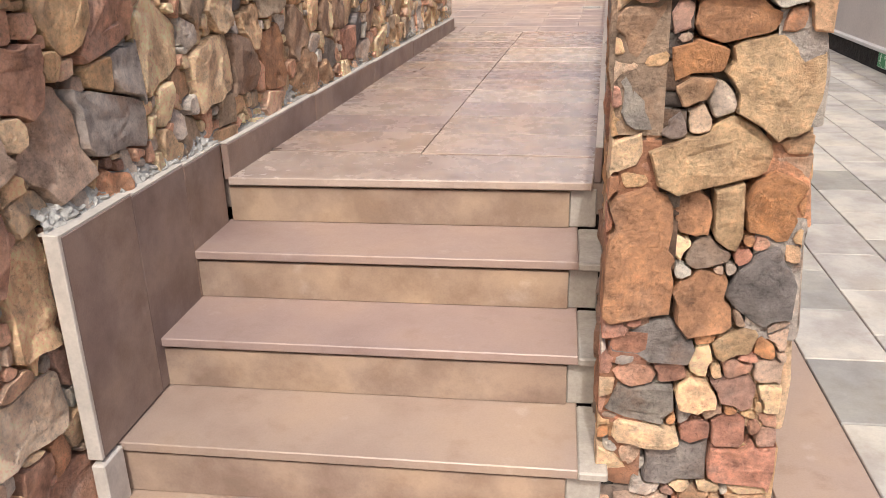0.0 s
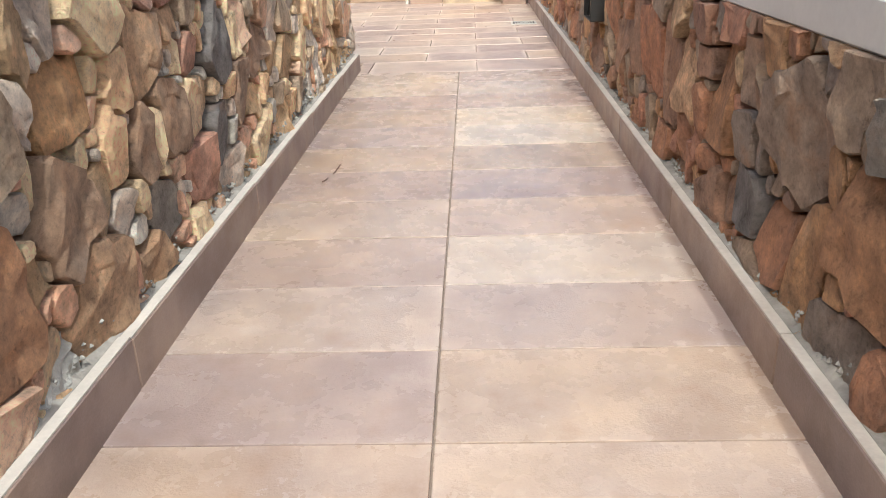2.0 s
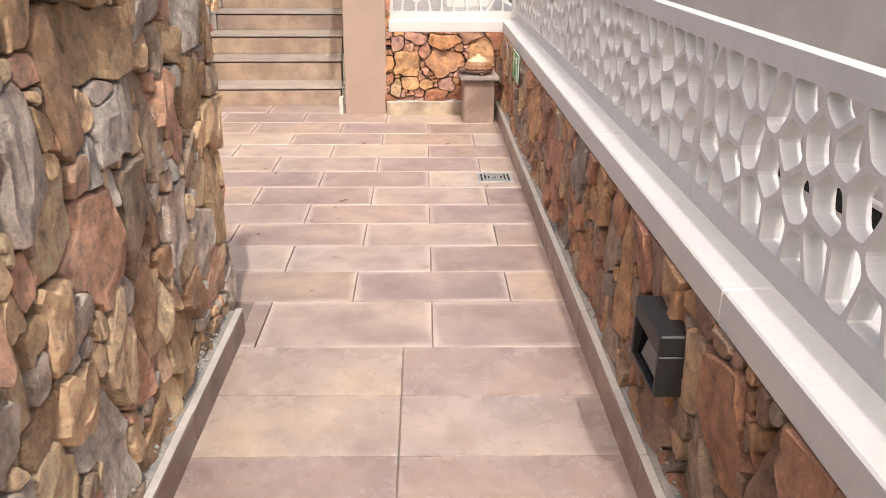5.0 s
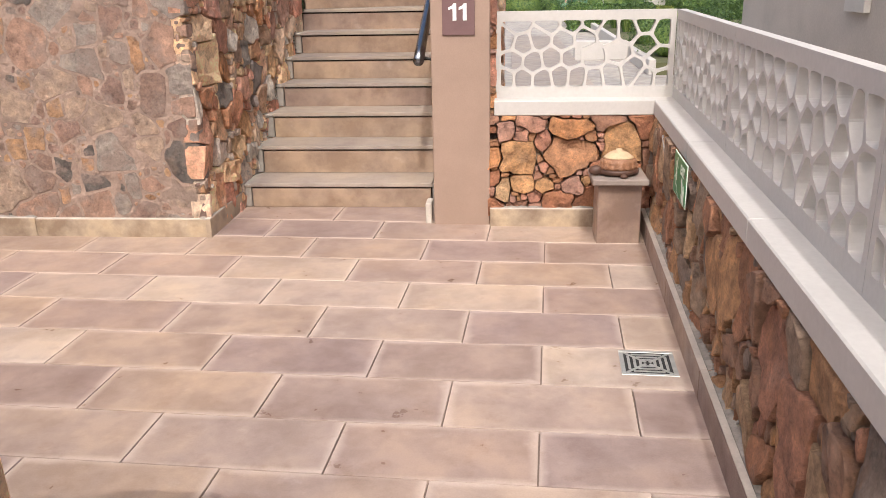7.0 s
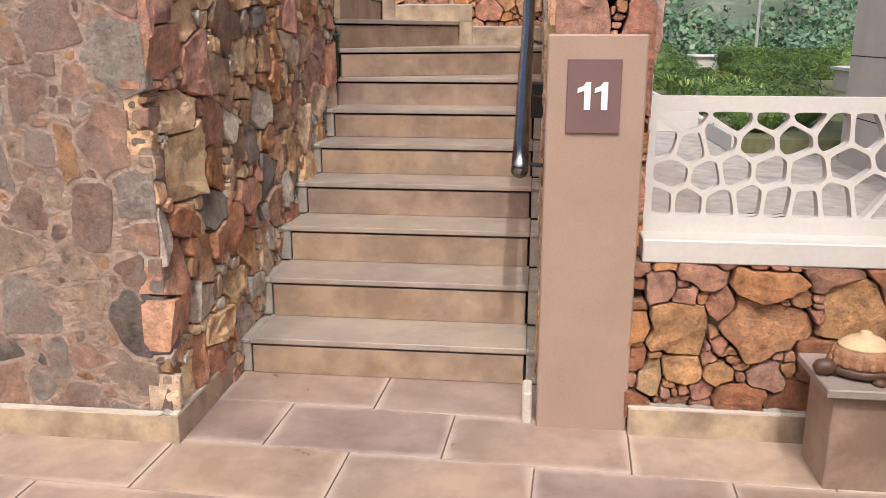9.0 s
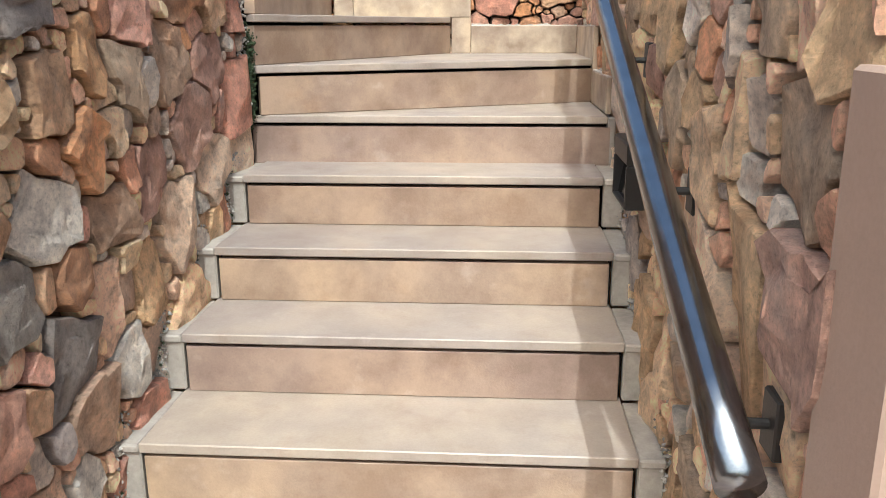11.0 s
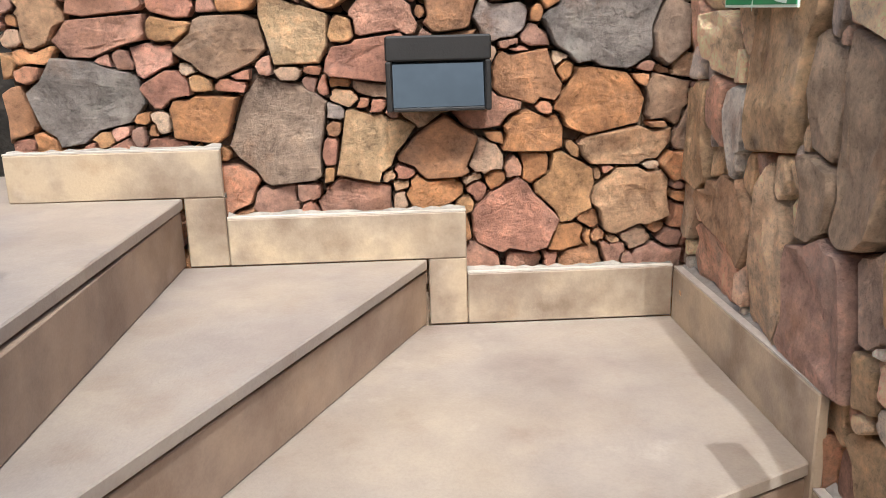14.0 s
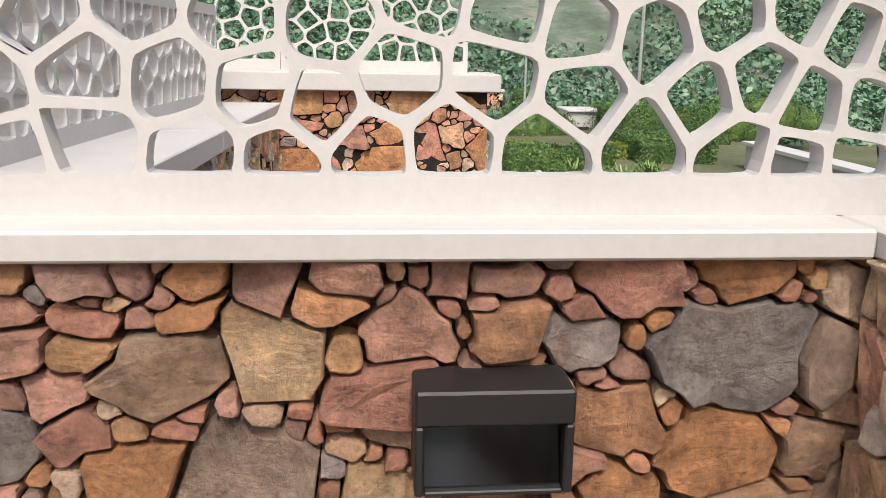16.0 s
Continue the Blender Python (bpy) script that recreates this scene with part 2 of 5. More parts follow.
EDGE = plain_mat("sawn_pale_stone_edge", (0.55, 0.50, 0.44), 0.7, 0.18, 12, 90)
MORTAR = plain_mat("grey_cement_mortar", (0.36, 0.33, 0.29), 0.95, 0.4, 8, 55, 0.008)
# Joint mortar taken near black: gap shade is in the colour; plinth shares it.
GAP_SHADE_AND_PLINTH = plain_mat("near_black_gap_shade_and_plinth", (0.02, 0.016, 0.013), 0.95, 0.75, 14, 45, 0.02, 0.0, (0.05, 0.042, 0.035))
MORTAR_PINK = plain_mat("smeared_pink_mortar", (0.35, 0.255, 0.205), 0.92, 0.4, 7, 40, 0.03)
WHITE = plain_mat("white_painted_concrete", (0.53, 0.515, 0.49), 0.6, 0.07, 3, 50, 0.0012)
PILLAR = plain_mat("mushroom_brown_render", (0.35, 0.25, 0.195), 0.7, 0.1, 3, 120, 0.0015)
PLATE = plain_mat("plum_brown_plate", (0.17, 0.10, 0.10), 0.45, 0.1, 8, 90, 0.0)
NUMBER = plain_mat("white_acrylic", (0.82, 0.82, 0.8), 0.35, 0.03, 9, 90, 0.0)
BLACK = plain_mat("black_powder_coat", (0.014, 0.013, 0.013), 0.5, 0.2, 20, 200, 0.0006)
GLOSS_BLACK = plain_mat("polished_black_metal", (0.26, 0.28, 0.30), 0.2, 0.2, 20, 200, 0.0, 1.0)
MOSS = plain_mat("dark_green_moss", (0.035, 0.055, 0.022), 0.95, 0.5, 30, 160, 0.004)
CEMENT = plain_mat("rough_grey_cement", (0.46, 0.44, 0.40), 0.95, 0.4, 18, 90, 0.012)
LENS = plain_mat("smoked_mirror_glass", (0.07, 0.085, 0.1), 0.09, 0.12, 9, 60, 0.0, 1.0)
GREEN = plain_mat("green_sign_vinyl", (0.01, 0.24, 0.075), 0.35, 0.06, 8, 80, 0.0)
SIGN_PALE = plain_mat("pale_sign_print", (0.72, 0.86, 0.74), 0.4, 0.04, 9, 90, 0.0)
CLAY = plain_mat("terracotta_clay", (0.30, 0.15, 0.08), 0.6, 0.25, 25, 120, 0.001)
CLAY_DARK = plain_mat("dark_fired_clay", (0.09, 0.045, 0.03), 0.5, 0.25, 25, 120, 0.001)
CLAY_PALE = plain_mat("pale_clay_lid", (0.58, 0.42, 0.26), 0.65, 0.2, 25, 120, 0.001)
STUCCO = plain_mat("grey_beige_stucco", (0.48, 0.44, 0.40), 0.85, 0.15, 1.2, 40, 0.003)
STEEL = plain_mat("pale_drain_steel", (0.55, 0.56, 0.53), 0.4, 0.2, 30, 150, 0.0, 0.6)
DARK = plain_mat("dark_void", (0.03, 0.03, 0.03), 0.9, 0.2, 20, 100, 0.0)
SOIL = plain_mat("garden_soil_and_grass", (0.12, 0.13, 0.06), 0.95, 0.4, 0.5, 8, 0.02, 0.0, (0.2, 0.17, 0.1))
PAVER_GREY = sandstone_mat("grey_street_paver", [(0.0, (0.37, 0.355, 0.33)), (0.35, (0.42, 0.405, 0.375)), (0.5, (0.24, 0.235, 0.225)), (0.62, (0.40, 0.385, 0.36)), (1.0, (0.33, 0.32, 0.30))], 0.6, blotch=0.5)


def leaf_mat(name, stops, clump=1.5):
    m, nt, bsdf = start_mat(name, 0.55)
    geo = nt.nodes.new("ShaderNodeNewGeometry")
    cr = ramp_node(nt, stops)
    nt.links.new(geo.outputs["Random Per Island"], cr.inputs[0])
    n = noise_node(nt, clump, 5, 0.65, geo.outputs["Position"])
    t = ramp_node(nt, [(0.35, (0.55, 0.6, 0.55)), (0.65, (1.3, 1.22, 1.05))])
    nt.links.new(n.outputs[0], t.inputs[0])
    nt.links.new(mix_node(nt, "MULTIPLY", 1.0, cr.outputs[0], t.outputs[0]), bsdf.inputs["Base Color"])
    return m


LEAF = leaf_mat("hedge_leaves", [(0.0, (0.035, 0.09, 0.025)), (0.5, (0.07, 0.15, 0.035)), (1.0, (0.14, 0.22, 0.05))])
LEAF_LIME = leaf_mat("lime_leaves", [(0.0, (0.10, 0.16, 0.025)), (0.5, (0.19, 0.24, 0.04)), (1.0, (0.28, 0.31, 0.06))])
LEAF_BLADE = leaf_mat("strap_leaves", [(0.0, (0.05, 0.13, 0.03)), (0.5, (0.12, 0.22, 0.05)), (1.0, (0.26, 0.33, 0.12))])
# Distance haze is in these colours: paler and more teal than near leaves.
LEAF_FAR_HAZE = leaf_mat("haze_tinted_scrub", [(0.0, (0.06, 0.15, 0.09)), (0.5, (0.11, 0.22, 0.14)), (1.0, (0.19, 0.28, 0.19))], 0.35)
HILL = plain_mat("rocky_hillside", (0.11, 0.15, 0.10), 0.95, 0.5, 0.3, 2.2, 0.08, 0.0, (0.27, 0.25, 0.22))


# Wall stone darkened for the joint chips: crevice shade is put into the colour.
SHADED_CHIP = stone_mat("shade_darkened_chips", [(0.0, (0.12, 0.075, 0.05)), (0.3, (0.17, 0.11, 0.075)), (0.55, (0.09, 0.07, 0.06)), (0.8, (0.22, 0.17, 0.13))], cover=0.2)


# ---- mesh helpers ----
def mesh_of(verts, faces, mat, smooth=False):
    me = bpy.data.meshes.new("mesh")
    me.from_pydata([tuple(v) for v in verts], [], faces)
    for mt in (mat if isinstance(mat, (list, tuple)) else [mat]):
        me.materials.append(mt)
    if smooth:
        me.polygons.foreach_set("use_smooth", [True] * len(me.polygons))
    me.update()
    return me


def child(name, me, parent, label="", loc=None):
    ob = new(name, me)
    ob.parent = parent
    if loc is not None:
        ob.location = loc
    if label:
        tagged(ob, label)
    return ob


def part(name, bm, mat, parent, label="", smooth=False):
    bmesh.ops.recalc_face_normals(bm, faces=bm.faces)
    me = bpy.data.meshes.new(name)
    bm.to_mesh(me)
    bm.free()
    me.materials.append(mat)
    if smooth:
        me.polygons.foreach_set("use_smooth", [True] * len(me.polygons))
    ob = new(name, me)
    if parent is not None:
        ob.parent = parent
    if label:
        tagged(ob, label)
    return ob


def holder(name, label, category, group="", kind=""):
    return tagged(new(name), label, category, group, kind)


def prism(poly, z0, z1, bevel=0.004, bm=None):
    """An upright block over a plan outline, its top and upright edges bevelled."""
    own = bmesh.new()
    if sum(a[0] * b[1] - b[0] * a[1] for a, b in zip(poly, poly[1:] + poly[:1])) < 0:
        poly = poly[::-1]
    lo = [own.verts.new((x, y, z0)) for x, y in poly]
    hi = [own.verts.new((x, y, z1)) for x, y in poly]
    own.faces.new(lo[::-1])
    own.faces.new(hi)
    for i in range(len(poly)):
        j = (i + 1) % len(poly)
        own.faces.new((lo[i], lo[j], hi[j], hi[i]))
    if bevel:
        bmesh.ops.bevel(own, geom=own.edges[:], offset=bevel, segments=1, affect="EDGES")
    if bm is None:
        return own
    me = bpy.data.meshes.new("tmp")
    own.to_mesh(me)
    own.free()
    bm.from_mesh(me)
    bpy.data.meshes.remove(me)
    return bm


def box(x0, x1, y0, y1, z0, z1, bevel=0.004, bm=None):
    return prism([(x0, y0), (x1, y0), (x1, y1), (x0, y1)], z0, z1, bevel, bm)


def tube(points, radius, sides=16, cap=True):
    bm, rings = bmesh.new(), []
    pts = [Vector(p) for p in points]
    for i, p in enumerate(pts):
        d = (pts[min(i + 1, len(pts) - 1)] - pts[max(i - 1, 0)]).normalized()
        a = d.cross(Vector((0, 0, 1))).normalized() if abs(d.z) < 0.99 else Vector((1, 0, 0))
        b = d.cross(a)
        rings.append([bm.verts.new(p + radius * (math.cos(k * math.tau / sides) * a + math.sin(k * math.tau / sides) * b)) for k in range(sides)])
    for r, s in zip(rings, rings[1:]):
        for k in range(sides):
            bm.faces.new((r[k], r[(k + 1) % sides], s[(k + 1) % sides], s[k]))
    if cap:
        bm.faces.new(rings[0][::-1])
        bm.faces.new(rings[-1])
    return bm


def text_mesh(words, size, depth, bold=0.0):
    cu = bpy.data.curves.new("words", "FONT")
    cu.body, cu.size, cu.extrude, cu.offset = words, size, depth, bold
    cu.align_x, cu.align_y = "CENTER", "CENTER"
    ob = new("words", cu)
    me = bpy.data.meshes.new_from_object(ob.evaluated_get(bpy.context.evaluated_depsgraph_get()))
    bpy.data.objects.remove(ob)
    return me


# ---- cells: mixed large and small polygons that fill a rectangle ----
def clip_poly(poly, nx, ny, c):
    """The part of a convex polygon where nx*x + ny*y <= c."""
    out = []
    for (ax, ay), (bx, by) in zip(poly, poly[1:] + poly[:1]):
        da, db = nx * ax + ny * ay - c, nx * bx + ny * by - c
        if da <= 0:
            out.append((ax, ay))
        if da * db < 0:
            k = da / (da - db)
            out.append((ax + k * (bx - ax), ay + k * (by - ay)))
    return out


def cells(w, h, radii, rng, stretch=1.0, tries=900):
    """Polygons of a power diagram over discs thrown large first. radii: (radius, share of tries)."""
    seeds = []
    area = w * h
    for r, share in radii:
        for _ in range(int(tries * share * area) + 4):
            x, y, rr = rng.uniform(-0.02, w + 0.02), rng.uniform(-0.02, h + 0.02), r * rng.uniform(0.8, 1.2)
            if all(((x - a) / stretch) ** 2 + (y - b) ** 2 > (0.93 * (rr + c)) ** 2 for a, b, c in seeds):
                seeds.append((x, y, rr))
    out = []
    arr = np.array(seeds)
    for n, (x, y, r) in enumerate(seeds):
        poly = [(0.0, 0.0), (w, 0.0), (w, h), (0.0, h)]
        d = np.hypot((arr[:, 0] - x) / stretch, arr[:, 1] - y)
        for k in np.argsort(d)[1:28]:
            a, b, c = seeds[k]
            sx = 1 / stretch ** 2
            nx, ny = 2 * (a - x) * sx, 2 * (b - y)
            poly = clip_poly(poly, nx, ny, (a * a - x * x) * sx + b * b - y * y - c * c + r * r)
            if len(poly) < 3:
                break
        if len(poly) >= 3:
            out.append(poly)
    return out


def broken(poly, rng, sizes, lean, blocky, depth=0):
    """Breaks a polygon across its longer side, again and again, into stones of mixed sizes."""
    area = abs(sum(a[0] * b[1] - b[0] * a[1] for a, b in zip(poly, poly[1:] + poly[:1]))) / 2
    if depth > 7 or math.sqrt(area) < 1.25 * rng.choice(sizes):
        return [poly]
    xs, ys = [p[0] for p in poly], [p[1] for p in poly]
    wide = (max(xs) - min(xs)) > (max(ys) - min(ys)) * blocky
    t = rng.gauss(0.0 if wide else math.pi / 2, lean)
    nx, ny = math.cos(t), math.sin(t)
    d = [nx * x + ny * y for x, y in poly]
    f = rng.choice((rng.uniform(0.33, 0.67), rng.uniform(0.33, 0.67), rng.uniform(0.14, 0.24)))
    cut = min(d) + (f if rng.random() < 0.5 else 1 - f) * (max(d) - min(d))
    out = []
    for side in (clip_poly(poly, nx, ny, cut), clip_poly(poly, -nx, -ny, -cut)):
        if len(side) > 2:
            out += broken(side, rng, sizes, lean, blocky, depth + 1)
    return out


def soft_corners(poly, reach):
    """Corners cut back by a fixed reach along both edges."""
    out = []
    for i, p in enumerate(poly):
        for q in (poly[i - 1], poly[(i + 1) % len(poly)]):
            k = min(0.42, reach / max(1e-6, math.hypot(q[0] - p[0], q[1] - p[1])))
            out.append((p[0] + k * (q[0] - p[0]), p[1] + k * (q[1] - p[1])))
    return out


def inset(poly, d):
    """A convex polygon shrunk by d on all sides, or None."""
    out = poly
    cx, cy = sum(p[0] for p in poly) / len(poly), sum(p[1] for p in poly) / len(poly)
    for (ax, ay), (bx, by) in zip(poly, poly[1:] + poly[:1]):
        ex, ey = bx - ax, by - ay
        ln = math.hypot(ex, ey)
        if ln < 1e-6:
            continue
        nx, ny = ey / ln, -ex / ln
        if nx * (cx - ax) + ny * (cy - ay) > 0:
            nx, ny = -nx, -ny
        out = clip_poly(out, nx, ny, nx * ax + ny * ay - d)
        if len(out) < 3:
            return None
    clean = [p for p, q in zip(out, out[1:] + out[:1]) if math.hypot(p[0] - q[0], p[1] - q[1]) > 0.004]
    return clean if len(clean) >= 3 else None


def rounded(poly, share=0.22):
    out = []
    for i, p in enumerate(poly):
        for q in (poly[i - 1], poly[(i + 1) % len(poly)]):
            out.append((p[0] + share * (q[0] - p[0]), p[1] + share * (q[1] - p[1])))
    return out


SIDES = 7


def rough_block(u, v, a, b, rng):
    """A stone as straight sides: its centre, then the direction and distance of each side."""
    m = rng.choice((4, 4, 4, 5, 5))
    turn = rng.gauss(0, 0.13)
    row = [u, v, a, b]
    for k in range(SIDES):
        t = turn + min(k, m - 1) * math.tau / m + (rng.gauss(0, 0.16) if k < m else 0.0)
        if k >= m:
            row += row[-3:]
            continue
        c, sn = math.cos(t), math.sin(t)
        row += [c, sn, math.sqrt((a * c) ** 2 + (b * sn) ** 2) * rng.uniform(0.84, 1.06)]
    return row


def pack_stones(w, h, given, sizes, rng, tall):
    """Angular stones thrown large first: the given ones, then others between them."""
    rows = [rough_block(u, v, 0.49 * a, 0.49 * b, rng) for u, v, a, b in given]
    ring = np.array([(math.cos(k * math.tau / 8), math.sin(k * math.tau / 8)) for k in range(8)] + [(0.0, 0.0)])
    arr = np.array(rows).reshape(-1, 4 + 3 * SIDES)
    for r, per_area in sizes:
        for _ in range(int(per_area * w * h) + 6):
            f, q = math.exp(rng.gauss(0, 0.25)), r * rng.uniform(0.75, 1.2)
            row = rough_block(rng.uniform(0, w), rng.uniform(0, h), q * f / tall, q / f * tall, rng)
            if len(arr):
                near = arr[(abs(arr[:, 0] - row[0]) < 0.45) & (abs(arr[:, 1] - row[1]) < 0.45)]
                if len(near) and (reach(near, row[:2] + ring * (0.72 * row[2], 0.72 * row[3])) < 0.0).any():
                    continue
            arr = np.vstack((arr, row))
    return arr


def reach(stones, pts):
    """How far each point lies outside each stone's sides, in metres."""
    d = pts[:, None, :] - stones[None, :, :2]
    far = None
    for k in range(SIDES):
        e = d[..., 0] * stones[:, 4 + 3 * k] + d[..., 1] * stones[:, 5 + 3 * k] - stones[:, 6 + 3 * k]
        far = e if far is None else np.maximum(far, e)
    return far


def straightened(ring, slack):
    """The corners of a closed outline that stand out by more than slack."""
    def keep(i, j):
        (ax, ay), (bx, by) = ring[i % len(ring)], ring[j % len(ring)]
        ln, worst, at = math.hypot(bx - ax, by - ay) or 1e-9, slack, None
        for k in range(i + 1, j):
            x, y = ring[k % len(ring)]
            d = abs((bx - ax) * (y - ay) - (by - ay) * (x - ax)) / ln
            if d > worst:
                worst, at = d, k
        return [] if at is None else keep(i, at) + [at] + keep(at, j)

    n = len(ring)
    return [ring[k % n] for k in [0] + keep(0, n // 2) + [n // 2] + keep(n // 2, n)]


def outlines(arr, w, h, rng, gap, cap):
    """Each stone's outline: it grows from its centre until it meets a neighbour or its own reach ends."""
    out = []
    for n, row in enumerate(arr):
        size = math.sqrt(row[2] * row[3])
        sides = 44 if size > 0.05 else 26 if size > 0.022 else 14
        ang = (np.arange(sides) + rng.uniform(0, 1)) * math.tau / sides
        dirs = np.stack((np.cos(ang), np.sin(ang)), 1)
        near = (abs(arr[:, 0] - row[0]) < row[2] + row[3] + 0.22) & (abs(arr[:, 1] - row[1]) < row[2] + row[3] + 0.22)
        near[n] = False
        others = arr[near]
        lo, hi = np.zeros(sides), np.full(sides, max(row[2], row[3]) * 1.8 + cap)
        for _ in range(9):
            mid = (lo + hi) / 2
            pts = row[:2] + dirs * mid[:, None]
            own = reach(arr[n:n + 1], pts)[:, 0]
            free = own < cap
            if len(others):
                free &= own + gap < reach(others, pts).min(1)
            lo, hi = np.where(free, mid, lo), np.where(free, hi, mid)
        ring = [(min(w, max(0.0, row[0] + r * c)), min(h, max(0.0, row[1] + r * q))) for r, (c, q) in zip(lo, dirs)]
        j = min(0.004, size * 0.05)
        out.append([(x + rng.uniform(-j, j), y + rng.uniform(-j, j)) for x, y in straightened(ring, min(0.005, 0.07 * size))])
    return out


def stone_shape(ring, rng, proud, smooth_face=False):
    """Corners and faces of one split-faced stone, in (along, out, up); its middle in (along, up)."""
    n = len(ring)
    size = math.sqrt(max(0.0, sum(a[0] * b[1] - b[0] * a[1] for a, b in zip(ring, ring[1:] + ring[:1])) / 2))
    if size < 0.011:
        return None
    cx, cy = sum(p[0] for p in ring) / n, sum(p[1] for p in ring) / n
    lean = 0.03 if smooth_face else 0.2
    tx, ty = rng.uniform(-lean, lean), rng.uniform(-lean, lean)
    lift = proud * rng.uniform(0.0, 0.95) * min(1.0, 0.45 + size * 4)
    rough, seed = 0.001 if smooth_face else min(0.016, size * 0.11), rng.uniform(0, 50)

    def level(x, y):
        return min(0.03, lift + tx * (x - cx) + ty * (y - cy)) + rough * noise.noise((x * 15 + seed, y * 15, seed))

    chip = min(0.008, size * 0.07)
    verts = [(x, -0.09, y) for x, y in ring]
    verts += [(x, level(x, y) - chip * rng.uniform(0.4, 2.0), y) for x, y in ring]
    for k in (1 - min(0.16, 0.006 / size), 0.55):
        inner = [(cx + k * (x - cx), cy + k * (y - cy)) for x, y in ring]
        verts += [(x, level(x, y), y) for x, y in inner]
    faces = [(b + i, b + (i + 1) % n, b + n + (i + 1) % n, b + n + i) for b in (0, n, 2 * n) for i in range(n)]
    faces.append(tuple(range(3 * n, 4 * n)))
    return verts, faces, (cx, cy)


# radius of stones and throws for each square metre, large to small
RUBBLE = ((0.115, 40), (0.08, 130), (0.056, 300), (0.037, 550), (0.024, 1300), (0.015, 1500))


def rubble(parent, p0, p1, z0, z1, normal, seed, mats, sizes=RUBBLE, tall=1.0, gap=0.0058, cap=0.009, proud=0.036, limit=300, given=(), smooth_face=False):
    """Rubble stones over an upright face from p0 to p1, each its own piece up to limit, the rest joined.
    given: known large stones (along, up, width, height, colour)."""
    rng = random.Random(seed)
    out = Vector((*normal, 0)).normalized()
    p0, p1 = Vector((*p0, 0)), Vector((*p1, 0))
    along, w = (p1 - p0).normalized(), (p1 - p0).length
    flip = along.cross(out).z < 0
    arr = pack_stones(w, z1 - z0, [(u, v - z0, a, b) for u, v, a, b, _ in given], sizes, rng, tall)
    rings = outlines(arr, w, z1 - z0, rng, gap, cap)
    order = sorted(range(len(rings)), key=lambda i: -arr[i][2] * arr[i][3])
    jv, jf, count = [], [], 0
    for i in order:
        made = stone_shape(rings[i], rng, proud, smooth_face)
        if made is None:
            continue
        verts, faces, (cx, cy) = made
        if flip:
            faces = [f[::-1] for f in faces]
        c = p0 + along * cx + Vector((0, 0, z0 + cy))
        pts = [p0 + along * a + out * b + Vector((0, 0, z0 + u)) for a, b, u in verts]
        mat = ROCK[given[i][4]] if i < len(given) else rng.choice(mats)
        if count < limit:
            child("stone", mesh_of([p - c for p in pts], faces, mat), parent, "", c)
            count += 1
        else:
            base = len(jv)
            jv += pts
            jf += [tuple(base + k for k in f) for f in faces]
    if jv:
        tagged(child("small_stones", mesh_of(jv, jf, mats[0]), parent), kind="stuff")


def chips(parent, p0, p1, z0, z1, normal, seed, mat, sink=0.048):
    """Small chips packed into the joints, set back from the faces."""
    rng = random.Random(seed)
    out = Vector((*normal, 0)).normalized()
    p0, p1 = Vector((*p0, 0)) - out * sink, Vector((*p1, 0)) - out * sink
    along, w = (p1 - p0).normalized(), (p1 - p0).length
    flip = along.cross(out).z < 0
    jv, jf = [], []
    for poly in cells(w, z1 - z0, ((0.17, 0.1), (0.12, 0.25), (0.07, 0.3)), rng):
        for q in broken(poly, rng, (0.07, 0.055, 0.04), 0.3, 1.1):
            if sum(a[0] * b[1] - b[0] * a[1] for a, b in zip(q, q[1:] + q[:1])) < 0:
                q = q[::-1]
            small = inset(q, 0.002)
            made = small and stone_shape(soft_corners(small, 0.006), rng, 0.02)
            if not made:
                continue
            base = len(jv)
            jv += [p0 + along * a + out * b + Vector((0, 0, z0 + u)) for a, b, u in made[0]]
            jf += [tuple(base + k for k in (f[::-1] if flip else f)) for f in made[1]]
    tagged(child("chips", mesh_of(jv, jf, mat), parent), kind="stuff")


# the ramp lies slightly askew to the steps
SKEW = 0.0487
ANG = math.atan(SKEW)


def right_x(y):
    return 0.012 + SKEW * y


def left_x(y):
    return -1.245 + SKEW * y

# ---- ground ----
GZ = -0.66
ground = tagged(new("ground", mesh_of([(-3000, -3000, GZ - 0.05), (3000, -3000, GZ - 0.05), (3000, 3000, GZ - 0.05), (-3000, 3000, GZ - 0.05)], [(0, 1, 2, 3)], SOIL)), "dry soil and grass ground around the stone terraces", "ground", kind="structure")

# ---- wall cores, behind the stones ----
TOPL, TOPU, TOPS = 1.45, 2.7, 2.215


def core(name, poly, z0, z1, mat, label):
    return tagged(part(name, prism(poly, z0, z1, 0.0), mat, None), label, "wall", kind="structure")


INS = 0.085
# Most cores are near black: the shade between the stones is painted on them.
wall_ramp_left = core("wall_ramp_left", [(left_x(-4) - 0.055 - INS, -4), (left_x(4.6) - 0.055 - INS, 4.6 - INS), (-4.6, 4.6 - INS), (-4.6, -4)], GZ - 0.05, TOPL, GAP_SHADE_AND_PLINTH, "tall rubble stone retaining wall beside the sandstone ramp")
wall_ramp_right = core("wall_ramp_right", [(right_x(-0.85) + 0.06 + INS, -0.85 + INS), (right_x(8.5) + 0.06 + INS, 8.62), (right_x(8.5) + 0.42, 8.62), (right_x(-0.85) + 0.44, -0.85 + INS)], GZ - 0.05, 0.645, GAP_SHADE_AND_PLINTH, "low rubble stone wall under the white fence")
